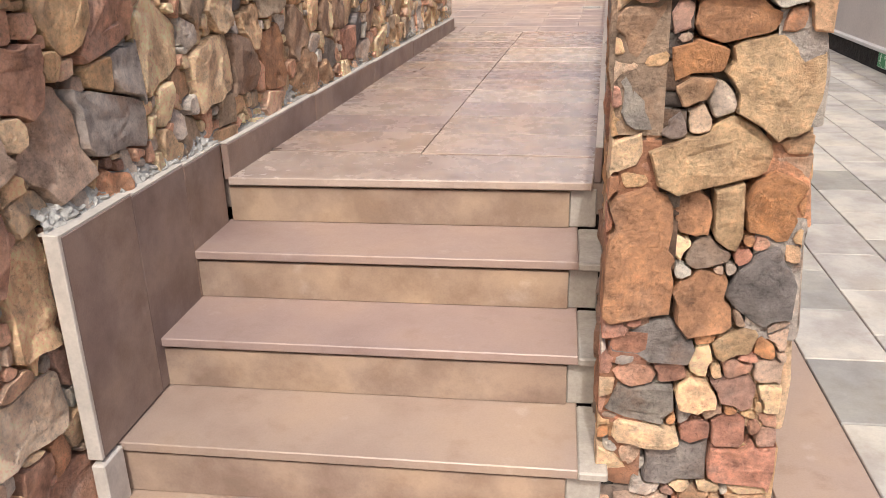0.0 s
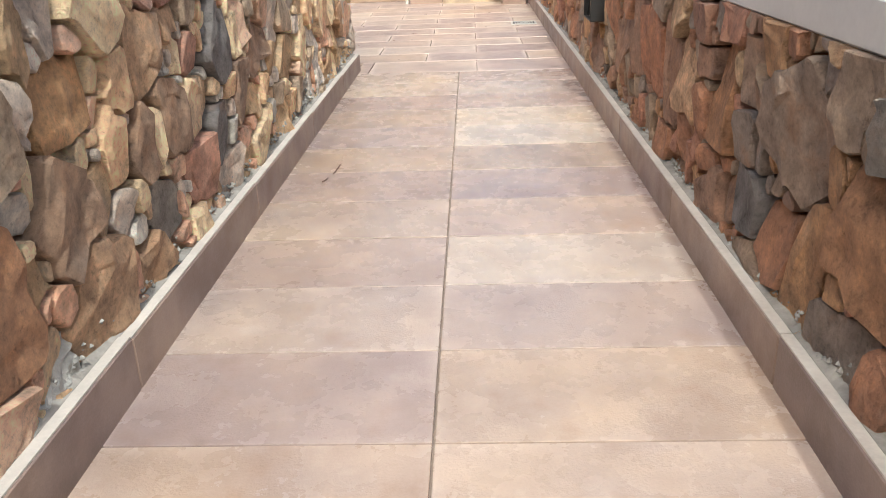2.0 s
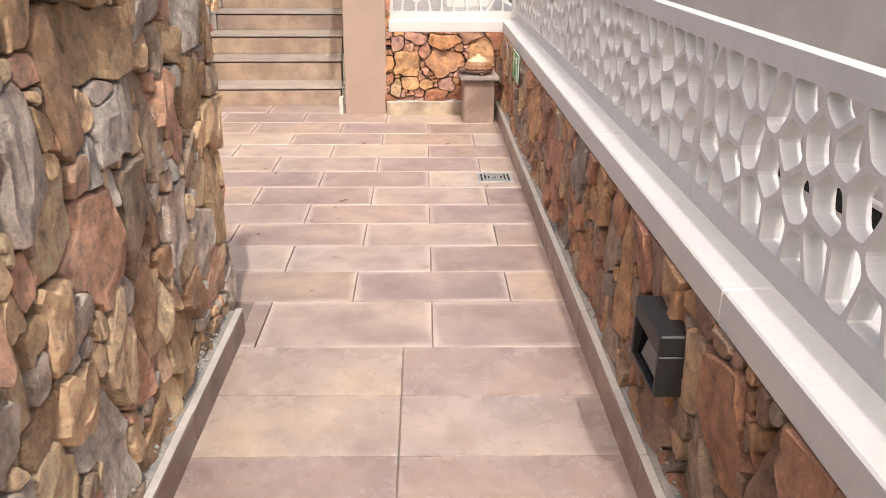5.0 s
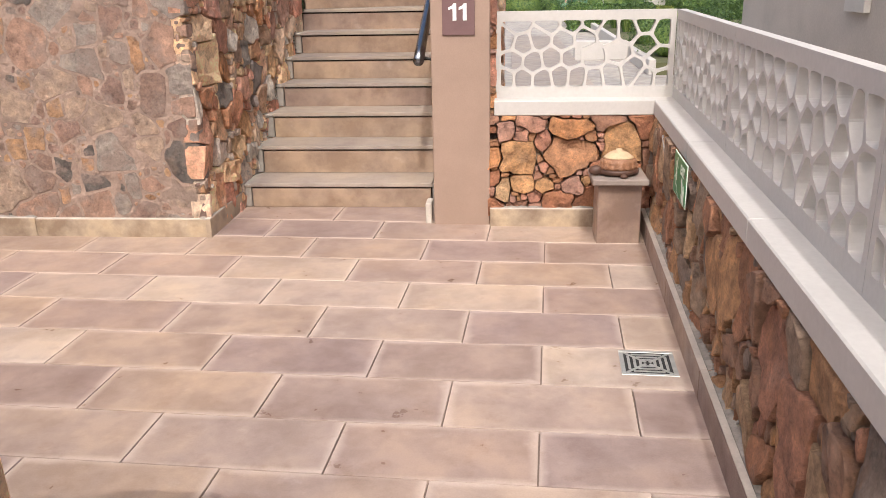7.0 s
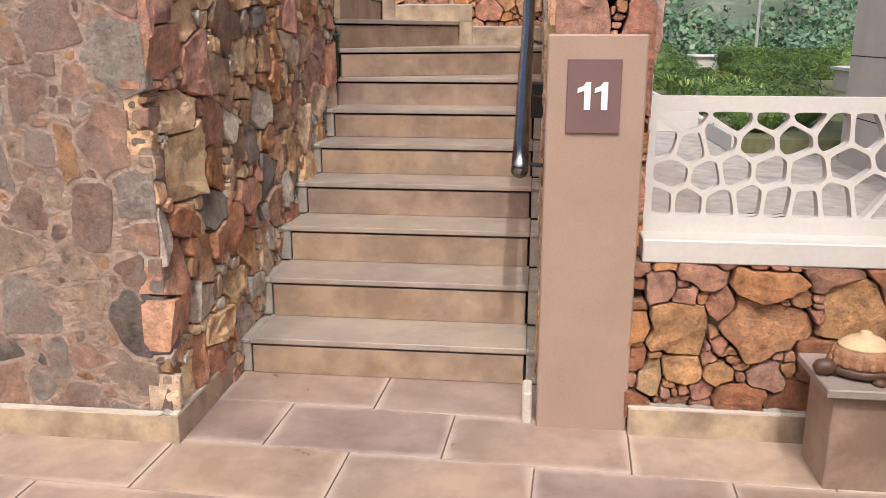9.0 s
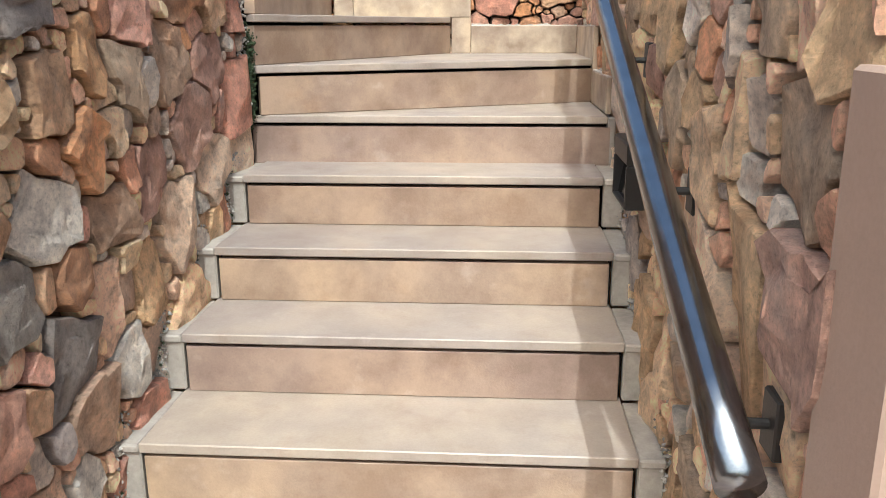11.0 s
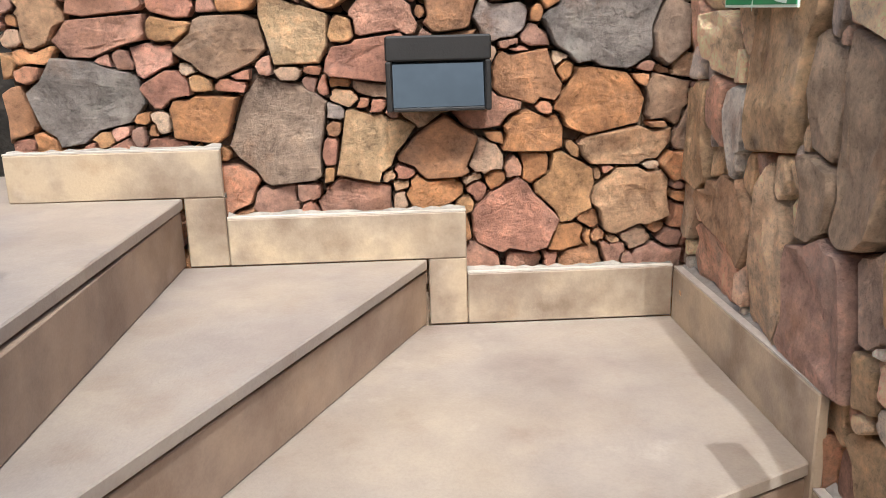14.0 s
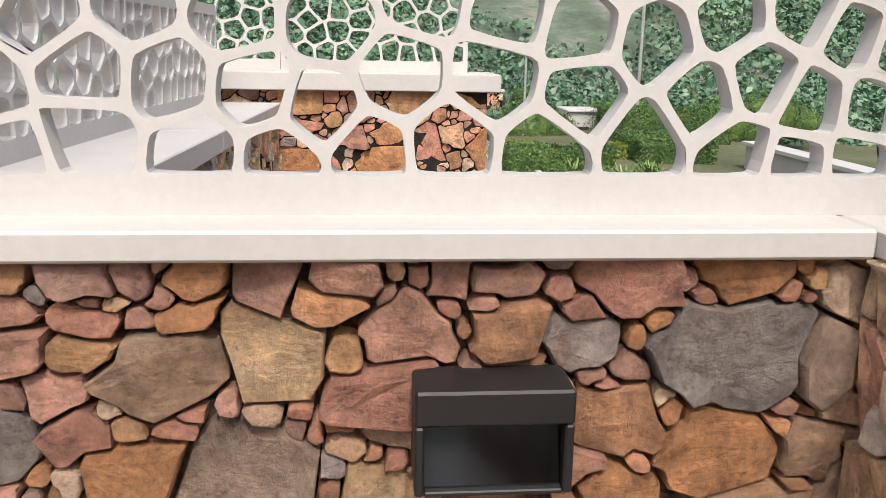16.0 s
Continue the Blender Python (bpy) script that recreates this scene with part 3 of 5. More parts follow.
wall_landing_back = core("wall_landing_back", [(-0.5, 8.43 + INS), (right_x(8.5) + 0.08, 8.43 + INS), (right_x(8.5) + 0.08, 8.75), (-0.5, 8.75)], GZ - 0.05, 0.645, GAP_SHADE_AND_PLINTH, "low rubble wall behind the small pedestal")
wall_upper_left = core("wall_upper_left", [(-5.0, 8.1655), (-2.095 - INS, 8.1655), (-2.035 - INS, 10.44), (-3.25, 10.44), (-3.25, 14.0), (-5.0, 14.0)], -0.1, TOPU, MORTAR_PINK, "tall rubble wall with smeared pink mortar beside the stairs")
wall_stair_right = core("wall_stair_right", [(-0.765 + INS, 8.56 + INS), (-0.42, 8.56 + INS), (-0.42, 12.15), (-0.765 + INS, 12.15)], -0.1, TOPS, GAP_SHADE_AND_PLINTH, "rubble stone wall carrying the black handrail")
wall_winder_back = core("wall_winder_back", [(-2.36, 11.825 + INS), (-0.765 + INS, 11.825 + INS), (-0.765 + INS, 12.15), (-2.36, 12.15)], 0.0, TOPS, GAP_SHADE_AND_PLINTH, "rose rubble wall behind the turning steps")

# plain walls that close the landing
tagged(part("wall_west", box(-4.85, -4.6, 4.5, 8.3, -0.1, 2.2, 0), MORTAR_PINK, None), "plain rendered wall closing the landing", "wall", kind="structure")


# ---- paving of the ramp and the landing ----
def uv_xy(u, v):
    return (u * math.cos(ANG) + v * math.sin(ANG), -u * math.sin(ANG) + v * math.cos(ANG))


paving = tagged(new("floor", mesh_of(*(lambda b: ([(x, y, z) for z in (-0.12, -0.012) for x, y in b], [(0, 1, 2, 3)[::-1], (4, 5, 6, 7), (0, 1, 5, 4), (1, 2, 6, 5), (2, 3, 7, 6), (3, 0, 4, 7)]))([(-4.7, 0.03), (0.5, 0.03), (0.6, 8.9), (-4.7, 8.9)]), GROUT)), "pink sandstone slab floor with pale joints", "floor", kind="structure")
rng = random.Random(5)


def slab(u0, u1, v0, v1, parent=paving, mat=PAVING, joint=0.0024, top=0.0):
    a = [uv_xy(u0 + joint, v0 + joint), uv_xy(u1 - joint, v0 + joint), uv_xy(u1 - joint, v1 - joint), uv_xy(u0 + joint, v1 - joint)]
    c = Vector((sum(p[0] for p in a) / 4, sum(p[1] for p in a) / 4, 0))
    e, t = 0.0014, top + rng.uniform(-0.0008, 0.0008)
    vs = [Vector((x, y, -0.02)) - c for x, y in a] + [Vector((x, y, t - e)) - c for x, y in a]
    vs += [Vector((x + (c.x - x) * e * 3, y + (c.y - y) * e * 3, t)) - c for x, y in a]
    fs = [(8, 9, 10, 11)] + [(b + i, b + (i + 1) % 4, b + 4 + (i + 1) % 4, b + 4 + i) for b in (0, 4) for i in range(4)]
    return child("slab", mesh_of(vs, fs, mat), parent, "", c)


UL, UR, UC = -1.262, 0.02, -0.642
vrow = [0.335 + 0.338 * k for k in range(12)] + [4.385]
for k in range(len(vrow) - 1):
    for a, b in ((UL, UC), (UC, UR)):
        slab(a, b, vrow[k], vrow[k + 1])
lrow = [4.385, 4.78, 5.095, 5.415, 5.73, 6.04, 6.367, 6.7, 7.043, 7.373, 7.71, 8.06, 8.41, 8.75]
for k in range(len(lrow) - 1):
    u = (-0.86 if k % 2 else -0.535) - 0.652 * 7
    while u < 0.02:
        a, b = max(u, -4.6), min(u + 0.652, 0.025)
        if b - a > 0.05 and (b > -1.3 or lrow[k] > 4.75):
            slab(max(a, -1.262) if lrow[k] < 4.75 else a, b, lrow[k], lrow[k + 1], joint=0.0028, mat=PAVING_RIM)
        u += 0.652
front = prism([(-1.255, -0.005), (0.008, -0.005), (right_x(0.32) + 0.005, 0.318), (left_x(0.34), 0.376)], -0.028, 0.0, 0.003)
part("nosing_slab", front, PAVING, paving)

# ---- lower steps ----
lower_steps = holder("lower_steps", "four pink sandstone steps rising to the ramp", "steps", kind="structure")
LR, LT = 0.165, 0.298
for k in range(0, 5):
    y, z = -LT * k, -LR * k
    xl, xr = -1.268 - 0.01 * k, -0.034
    if 0 < k:
        part("tread", box(xl, xr + (0.0 if k else 0.03), y - 0.002, y + LT + 0.03, z - 0.028, z, 0.003), TREAD_PINK, lower_steps)
    if k < 4:
        part("riser", box(xl + 0.008, xr - 0.03, y + 0.01, y + 0.05, z - LR + 0.001, z - 0.039, 0.002), RISER, lower_steps, "veined brown sandstone riser")
        part("side_stub", box(xr - 0.03, xr + 0.06, y + 0.02, y + 0.05, z - LR, z - 0.03, 0.004), STUB, lower_steps, "pale sawn stone stub")
        if k:
            part("side_strip", box(xr, xr + 0.075, y - 0.006, y + LT + 0.02, z - 0.03, z - 0.004, 0.005), STUB, lower_steps, "pale cement edge strip")
# Near-black cores paint the shade in the slit under each nosing.
part("step_core", box(-1.27, 0.06, -LT * 3 + 0.05, 0.3, GZ - 0.05, -0.53, 0), GAP_SHADE_AND_PLINTH, lower_steps)
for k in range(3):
    part("step_core", box(-1.27, 0.06, -LT * k + 0.05, 0.35, -LR * (k + 1) - 0.2, -LR * (k + 1) + LR - 0.03, 0), GAP_SHADE_AND_PLINTH, lower_steps)

def lumps(name, label, parent, points, spread, size, n, mat, seed):
    """Crumbs of mortar or moss scattered along a line of points."""
    r = random.Random(seed)
    vs, fs = [], []
    for _ in range(n):
        k = r.uniform(0, len(points) - 1.001)
        a, b = Vector(points[int(k)]), Vector(points[int(k) + 1])
        c = a.lerp(b, k - int(k)) + Vector([r.gauss(0, s) for s in spread])
        s, i = size * r.uniform(0.4, 1.3), len(vs)
        for d in ((1, 0, 0), (0, 1, 0), (-1, 0, 0), (0, -1, 0), (0, 0, 1), (0, 0, -1)):
            vs.append(c + Vector(d) * s * r.uniform(0.5, 1.2))
        fs += [(i + p, i + (p + 1) % 4, i + 4) for p in range(4)] + [(i + (p + 1) % 4, i + p, i + 5) for p in range(4)]
    return tagged(child(name, mesh_of(vs, fs, mat), parent, label), kind="stuff")


# ---- skirtings ----
def skirting(name, label, pieces, mat, edge=EDGE):
    """pieces: (p0, p1, thickness vector, z0, z1). A slab with a pale sawn top edge and a ragged mortar fillet."""
    h = holder(name, label, "skirting", kind="structure")
    r = random.Random(name)
    for (ax, ay), (bx, by), (tx, ty), z0, z1 in pieces:
        part("skirting_slab", prism([(ax, ay), (bx, by), (bx + tx, by + ty), (ax + tx, ay + ty)], z0, z1, 0.003), mat, h)
        part("sawn_edge", prism([(ax + 0.1 * tx, ay + 0.1 * ty), (bx + 0.1 * tx, by + 0.1 * ty), (bx + tx, by + ty), (ax + tx, ay + ty)], z1 + 0.0002, z1 + 0.004, 0.0), edge, h, "pale sawn top edge")
        ln = math.hypot(bx - ax, by - ay)
        n = max(4, int(ln / 0.02))
        vs, fs = [], []
        for i in range(n + 1):
            f = i / n
            x, y = ax + f * (bx - ax), ay + f * (by - ay)
            hh, dd = r.uniform(-0.003, 0.007), r.uniform(2.4, 3.2)
            vs += [(x + tx * 0.95, y + ty * 0.95, z1 - 0.01), (x + tx * 1.1, y + ty * 1.1, z1 + 0.001 + hh * 0.3), (x + tx * 1.9, y + ty * 1.9, z1 + 0.006 + hh), (x + tx * dd, y + ty * dd, z1 - 0.01 + 2 * hh)]
        for i in range(n):
            for q in range(3):
                fs.append((4 * i + q, 4 * i + 4 + q, 4 * i + 5 + q, 4 * i + 1 + q))
        child("mortar_fillet", mesh_of(vs, fs, MORTAR), h, "rough grey mortar fillet")
    return h


ys = [0.0, 0.93, 1.95, 2.95, 3.85, 4.56]
skirting("skirting_ramp_left", "mauve sandstone skirting with pale sawn edge along the wall", [((left_x(a), a + 0.002), (left_x(b), b - 0.002), (-0.026, 0), -0.01, 0.118 - 0.005 * a) for a, b in zip(ys, ys[1:])], SKIRT)
ys = [0.03, 0.85, 1.75, 2.65, 3.55, 4.45, 5.4, 6.3, 7.2, 8.02, 8.38]
skirting("skirting_ramp_right", "mauve sandstone skirting with pale sawn edge along the low wall", [((right_x(a), a + 0.002), (right_x(b), b - 0.002), (0.026, 0), -0.01, 0.11) for a, b in zip(ys, ys[1:])], SKIRT)
skirting("skirting_landing_back", "buff sandstone skirting behind the pedestal", [((-0.455, 8.38), (right_x(8.38), 8.38), (0, 0.02), -0.01, 0.105)], SKIRT_BUFF)
skirting("skirting_upper_left", "sandstone skirting round the corner of the tall wall", [((-4.6, 8.13), (-3.13, 8.13), (0, 0.02), -0.01, 0.11), ((-3.126, 8.13), (-2.075, 8.13), (0, 0.03), -0.01, 0.105), ((-2.068, 8.128), (-2.068, 8.80), (-0.03, 0), -0.01, 0.108)], SKIRT_BUFF)
stringer = holder("stair_side_cladding", "mauve sandstone slabs cladding the wall beside the steps", "cladding", kind="structure")
for a, b in ((-0.975, -0.632), (-0.632, -0.298), (-0.298, -0.002)):
    zb = 0.137 - 0.02 * (b + 0.975)
    part("cladding_slab", box(-1.296, -1.27, a + 0.0015, b - 0.0015, -0.49, zb, 0.002), SKIRT, stringer)
    part("sawn_edge", box(-1.33, -1.272, a, b, zb + 0.0005, zb + 0.006, 0.0), EDGE, stringer, "pale sawn top edge")
part("sawn_edge", box(-1.31, -1.269, -0.99, -0.976, -0.49, 0.14, 0.002), EDGE, stringer, "pale sawn front edge")
part("foot_stub", box(-1.30, -1.262, -1.0, -0.9, GZ - 0.03, -0.50, 0.004), EDGE, stringer, "pale stone foot")

# ---- upper stairs ----
stairs = holder("stairs", "buff sandstone stairs that turn up to a landing", "stairs", kind="structure")
RU, TU, Y1 = 0.168, 0.285, 8.785
XL, XR = -2.005, -0.84


def sl(k):
    return -2.035 + 0.009 * k


SY = (8.783, 9.074, 9.373, 9.661, 9.937, 10.226, 10.49)
SZ = (0.0, 0.162, 0.348, 0.523, 0.69, 0.855, 1.018, 1.182)
for k in range(1, 7):
    y, z, RU, TU = SY[k - 1], SZ[k], SZ[k] - SZ[k - 1], SY[k] - SY[k - 1]
    xl, xr = sl(k), XR + 0.004
    part("tread", box(xl, xr, y, y + TU + 0.035, z - 0.026, z, 0.003), TREAD, stairs)
    part("riser", box(xl + 0.008, xr - 0.01, y + 0.009, y + 0.048, z - RU + 0.001, z - 0.037, 0.002), RISER, stairs, "brown sandstone riser")
    # Core coloured as shade, seen through the gap between riser and tread.
    part("core", box(xl, xr, y + 0.05, 10.6, z - RU - 0.02, z - 0.03, 0), GAP_SHADE_AND_PLINTH, stairs)
    for x0, x1 in ((xl - 0.06, xl - 0.001), (xr + 0.001, -0.772)):
        part("side_stub", box(x0, x1, y + 0.012, y + 0.045, z - RU, z - 0.008, 0.005), STUB, stairs, "pale sawn stub beside the riser")
        part("side_strip", box(x0, x1, y + 0.002, y + TU + 0.02, z - 0.028, z - 0.006, 0.005), STUB, stairs, "pale cement strip beside the tread")
RU = 0.1685
PV = (-1.99, 10.468)
A7l, A7r = (-2.035, 10.49), (-0.80, 10.49)
A8r, A9r, A10r, CN = (-0.80, 11.045), (-1.404, 11.775), (-1.966, 11.775), (-0.80, 11.775)
wind = [
    (7, [A7l, A7r, (-0.80, 11.09), (PV[0], PV[1] + 0.045)], A7l, A7r),
    (8, [PV, A8r, CN, (A9r[0] - 0.05, A9r[1]), (PV[0] - 0.02, PV[1] + 0.03)], PV, A8r),
    (9, [(PV[0] + 0.003, PV[1]), A9r, (A10r[0] - 0.05, A10r[1]), (PV[0] - 0.03, PV[1] + 0.02)], PV, A9r),
]
for k, poly, a, b in wind:
    z = RU * k
    part("tread", prism(poly, z - 0.026, z, 0.003), TREAD, stairs, "wedge-shaped winder tread")
    d = (Vector(b) - Vector(a)).normalized()
    nrm = Vector((-d.y, d.x))
    q = [Vector(a) + nrm * 0.009 + d * 0.012, Vector(b) + nrm * 0.009 + d * 0.012, Vector(b) + nrm * 0.05 + d * 0.012, Vector(a) + nrm * 0.05 + d * 0.012]
    part("riser", prism([tuple(v) for v in q], z - RU + 0.001, z - 0.037, 0.002), RISER, stairs, "brown sandstone winder riser")
part("tread", prism([(PV[0] - 0.01, 10.462), (-1.972, 11.775), (-2.37, 11.775), (-2.37, 12.32), (-3.25, 12.32), (-3.25, 10.462)], RU * 10 - 0.026, RU * 10, 0.003), TREAD, stairs, "broad sandstone landing slab")
part("riser", box(-2.02, -1.982, 10.475, 11.785, RU * 9 + 0.001, RU * 10 - 0.032, 0.002), RISER, stairs, "brown sandstone riser")
part("riser", box(-3.25, -2.37, 12.32, 12.35, RU * 10 + 0.001, RU * 11 - 0.026, 0.002), RISER, stairs, "brown sandstone riser")
part("tread", box(-3.25, -2.37, 12.30, 16.0, RU * 11 - 0.026, RU * 11, 0.003), TREAD_PINK, stairs, "pink sandstone upper walk")
part("core", box(-3.25, -2.03, 10.46, 12.34, 0.2, RU * 10 - 0.03, 0), GAP_SHADE_AND_PLINTH, stairs)
part("core", box(-2.03, -0.78, 11.1, 11.82, 0.0, RU * 8 - 0.03, 0), GAP_SHADE_AND_PLINTH, stairs)
part("core", box(-2.03, -0.78, 10.55, 11.1, 0.0, RU * 7 - 0.03, 0), GAP_SHADE_AND_PLINTH, stairs)
part("side_stub", box(-2.085, -2.036, 10.495, 10.53, RU * 6, RU * 7 - 0.03, 0.005), STUB, stairs, "pale sawn stub beside the riser")
part("side_stub", box(-0.80, -0.77, 10.50, 10.54, RU * 6, RU * 7 - 0.005, 0.005), STUB, stairs, "pale sawn stub beside the riser")
skirting("skirting_winder_right", "grey-buff sandstone skirting stepping up the wall", [((-0.80, 10.56), (-0.80, 11.03), (0.02, 0), RU * 7, RU * 7 + 0.125), ((-0.80, 11.035), (-0.80, 11.775), (0.02, 0), RU * 7 + 0.01, RU * 8 + 0.125)], SKIRT_BUFF)
skirting("skirting_winder_back", "buff sandstone skirting stepping up the wall", [((-1.306, 11.775), (-0.80, 11.775), (0, 0.016), RU * 8, RU * 8 + 0.128), ((-1.40, 11.777), (-1.308, 11.777), (0, 0.016), RU * 8, RU * 9), ((-1.874, 11.775), (-1.308, 11.775), (0, 0.016), RU * 9, RU * 9 + 0.115), ((-1.97, 11.777), (-1.876, 11.777), (0, 0.016), RU * 9, RU * 10), ((-2.37, 11.775), (-1.876, 11.775), (0, 0.016), RU * 10, RU * 10 + 0.112), ], SKIRT_BUFF)

lline = [(sl(k) - 0.05, SY[k] + d, SZ[k + q] + 0.01) for k in range(6) for d, q in ((0.0, 0), (0.01, 1), (0.27, 1))]
lumps("cement_crumbs", "rough grey cement along the stair edge", wall_upper_left, [(x + 0.003, y, z + 0.02) for x, y, z in lline], (0.006, 0.012, 0.016), 0.006, 1800, CEMENT, 5)
lumps("moss", "dark green moss in the stair edge", wall_upper_left, lline, (0.006, 0.012, 0.015), 0.005, 1200, MOSS, 6)
lumps("cement_crumbs", "rough grey cement at the turning post", wall_upper_left, [(-2.035, 10.45, 1.2), (-2.03, 10.455, 1.8)], (0.008, 0.008, 0.02), 0.007, 1000, CEMENT, 7)
lumps("moss", "dark green moss at the turning post", wall_upper_left, [(-2.02, 10.47, 1.17), (-2.015, 10.47, 1.45)], (0.010, 0.006, 0.02), 0.006, 1100, MOSS, 8)
rline = [(-0.772, SY[k] + d, SZ[k + q] + 0.01) for k in range(6) for d, q in ((0.0, 0), (0.01, 1), (0.27, 1))]
lumps("cement_crumbs", "rough grey cement along the stair edge", wall_stair_right, rline, (0.006, 0.012, 0.015), 0.008, 600, CEMENT, 9)


def cement_band(name, label, parent, foot, height, seed):
    """A ragged strip of rough cement pressed against a wall above a row of foot points, leaning back."""
    r = random.Random(seed)
    pts, n, rows = [Vector(p) for p in foot], 150, 9
    vs, fs = [], []
    for i in range(n + 1):
        k = i / n * (len(pts) - 1.0001)
        c = pts[int(k)].lerp(pts[int(k) + 1], k - int(k))
        top = height * (0.7 + 0.9 * noise.noise((i * 0.09, seed, 0.0)) + r.uniform(-0.12, 0.12))
        for j in range(rows):
            f = j / (rows - 1)
            out = 0.03 * (1 - f) + 0.014 * noise.noise((i * 0.35, j * 0.7, seed)) + r.uniform(-0.004, 0.004) - (0.05 if j == rows - 1 else 0.0)
            vs.append((c.x + out, c.y, c.z + max(0.01, top) * f))
    for i in range(n):
        for j in range(rows - 1):
            b = i * rows + j
            fs.append((b, b + rows, b + rows + 1, b + 1))
    return child(name, mesh_of(vs, fs, CEMENT), parent, label)


cement_band("cement_band", "rough grey cement above the side cladding", wall_ramp_left, [(-1.336, -0.97, 0.13), (-1.33, -0.5, 0.13), (-1.312, 0.0, 0.12), (-1.275, 0.8, 0.115)], 0.085, 10)
lumps("cement_crumbs", "rough grey cement above the skirting", wall_ramp_left, [(left_x(y) - 0.055, y, 0.13) for y in (0.5, 2.5, 4.5)], (0.008, 0.02, 0.016), 0.008, 1100, CEMENT, 13)
lumps("cement_crumbs", "rough grey cement above the skirting", wall_ramp_right, [(right_x(y) + 0.055, y, 0.115) for y in (0.1, 3.0, 8.3)], (0.008, 0.02, 0.012), 0.007, 1500, CEMENT, 14)

# ---- white copings and pierced fences ----
def coping(name, label, front, back, cuts, z0, z1):
    """front, back: functions of a share 0..1 that give the plan points of the two long edges."""
    h = holder(name, label, "coping", kind="structure")
    for a, b in zip(cuts, cuts[1:]):
        fa, fb, ba, bb = front(a), front(b), back(a), back(b)
        d = (Vector(fb) - Vector(fa)).normalized() * 0.0012
        part("coping_block", prism([tuple(Vector(fa) + d), tuple(Vector(fb) - d), tuple(Vector(bb) - d), tuple(Vector(ba) + d)], z0, z1, 0.005), WHITE, h)
    return h


def lerp2(a, b):
    return lambda f: (a[0] + f * (b[0] - a[0]), a[1] + f * (b[1] - a[1]))


CZ0, CZ1, FTOP = 0.65, 0.735, 1.223
ya, yb = -0.88, 8.42
coping("coping_ramp_right", "long white concrete coping on the low stone wall", lerp2((right_x(ya) + 0.05, ya), (right_x(yb) + 0.05, yb)), lerp2((right_x(ya) + 0.45, ya), (right_x(yb) + 0.45, yb)), [0, 0.14, 0.295, 0.445, 0.595, 0.745, 0.87, 1.0], CZ0, CZ1)
coping("coping_landing_back", "white concrete coping over the short stone wall", lerp2((-0.435, 8.422), (right_x(8.42) + 0.45, 8.422)), lerp2((-0.435, 8.76), (right_x(8.42) + 0.45, 8.76)), [0, 1], CZ0, CZ1)
SZ1 = 2.262
coping("coping_winder_back", "white concrete coping on the rose stone wall", lerp2((-2.38, 11.785), (-0.777, 11.785)), lerp2((-2.38, 12.17), (-0.777, 12.17)), [0, 1], TOPS, SZ1)
coping("coping_stair_right", "white concrete coping on the stair wall", lerp2((-0.775, 8.54), (-0.775, 12.17)), lerp2((-0.38, 8.54), (-0.38, 12.17)), [0, 0.4, 0.8, 1], TOPS, SZ1)


def even_cells(w, h, step, rng):
    """A relaxed web of nearly equal cells."""
    pts = []
    for _ in range(4000):
        x, y = rng.uniform(0, w), rng.uniform(0, h)
        if all((x - a) ** 2 + (y - b) ** 2 > step * step for a, b in pts):
            pts.append((x, y))
    for turn in range(3):
        polys = []
        for x, y in pts:
            poly = [(0.0, 0.0), (w, 0.0), (w, h), (0.0, h)]
            for a, b in sorted(pts, key=lambda q: (q[0] - x) ** 2 + (q[1] - y) ** 2)[1:22]:
                poly = clip_poly(poly, 2 * (a - x), 2 * (b - y), a * a - x * x + b * b - y * y)
            polys.append(poly)
        if turn < 2:
            pts = [(0.45 * x + 0.55 * sum(p[0] for p in q) / len(q), 0.45 * y + 0.55 * sum(p[1] for p in q) / len(q)) for (x, y), q in zip(pts, polys)]
    return polys


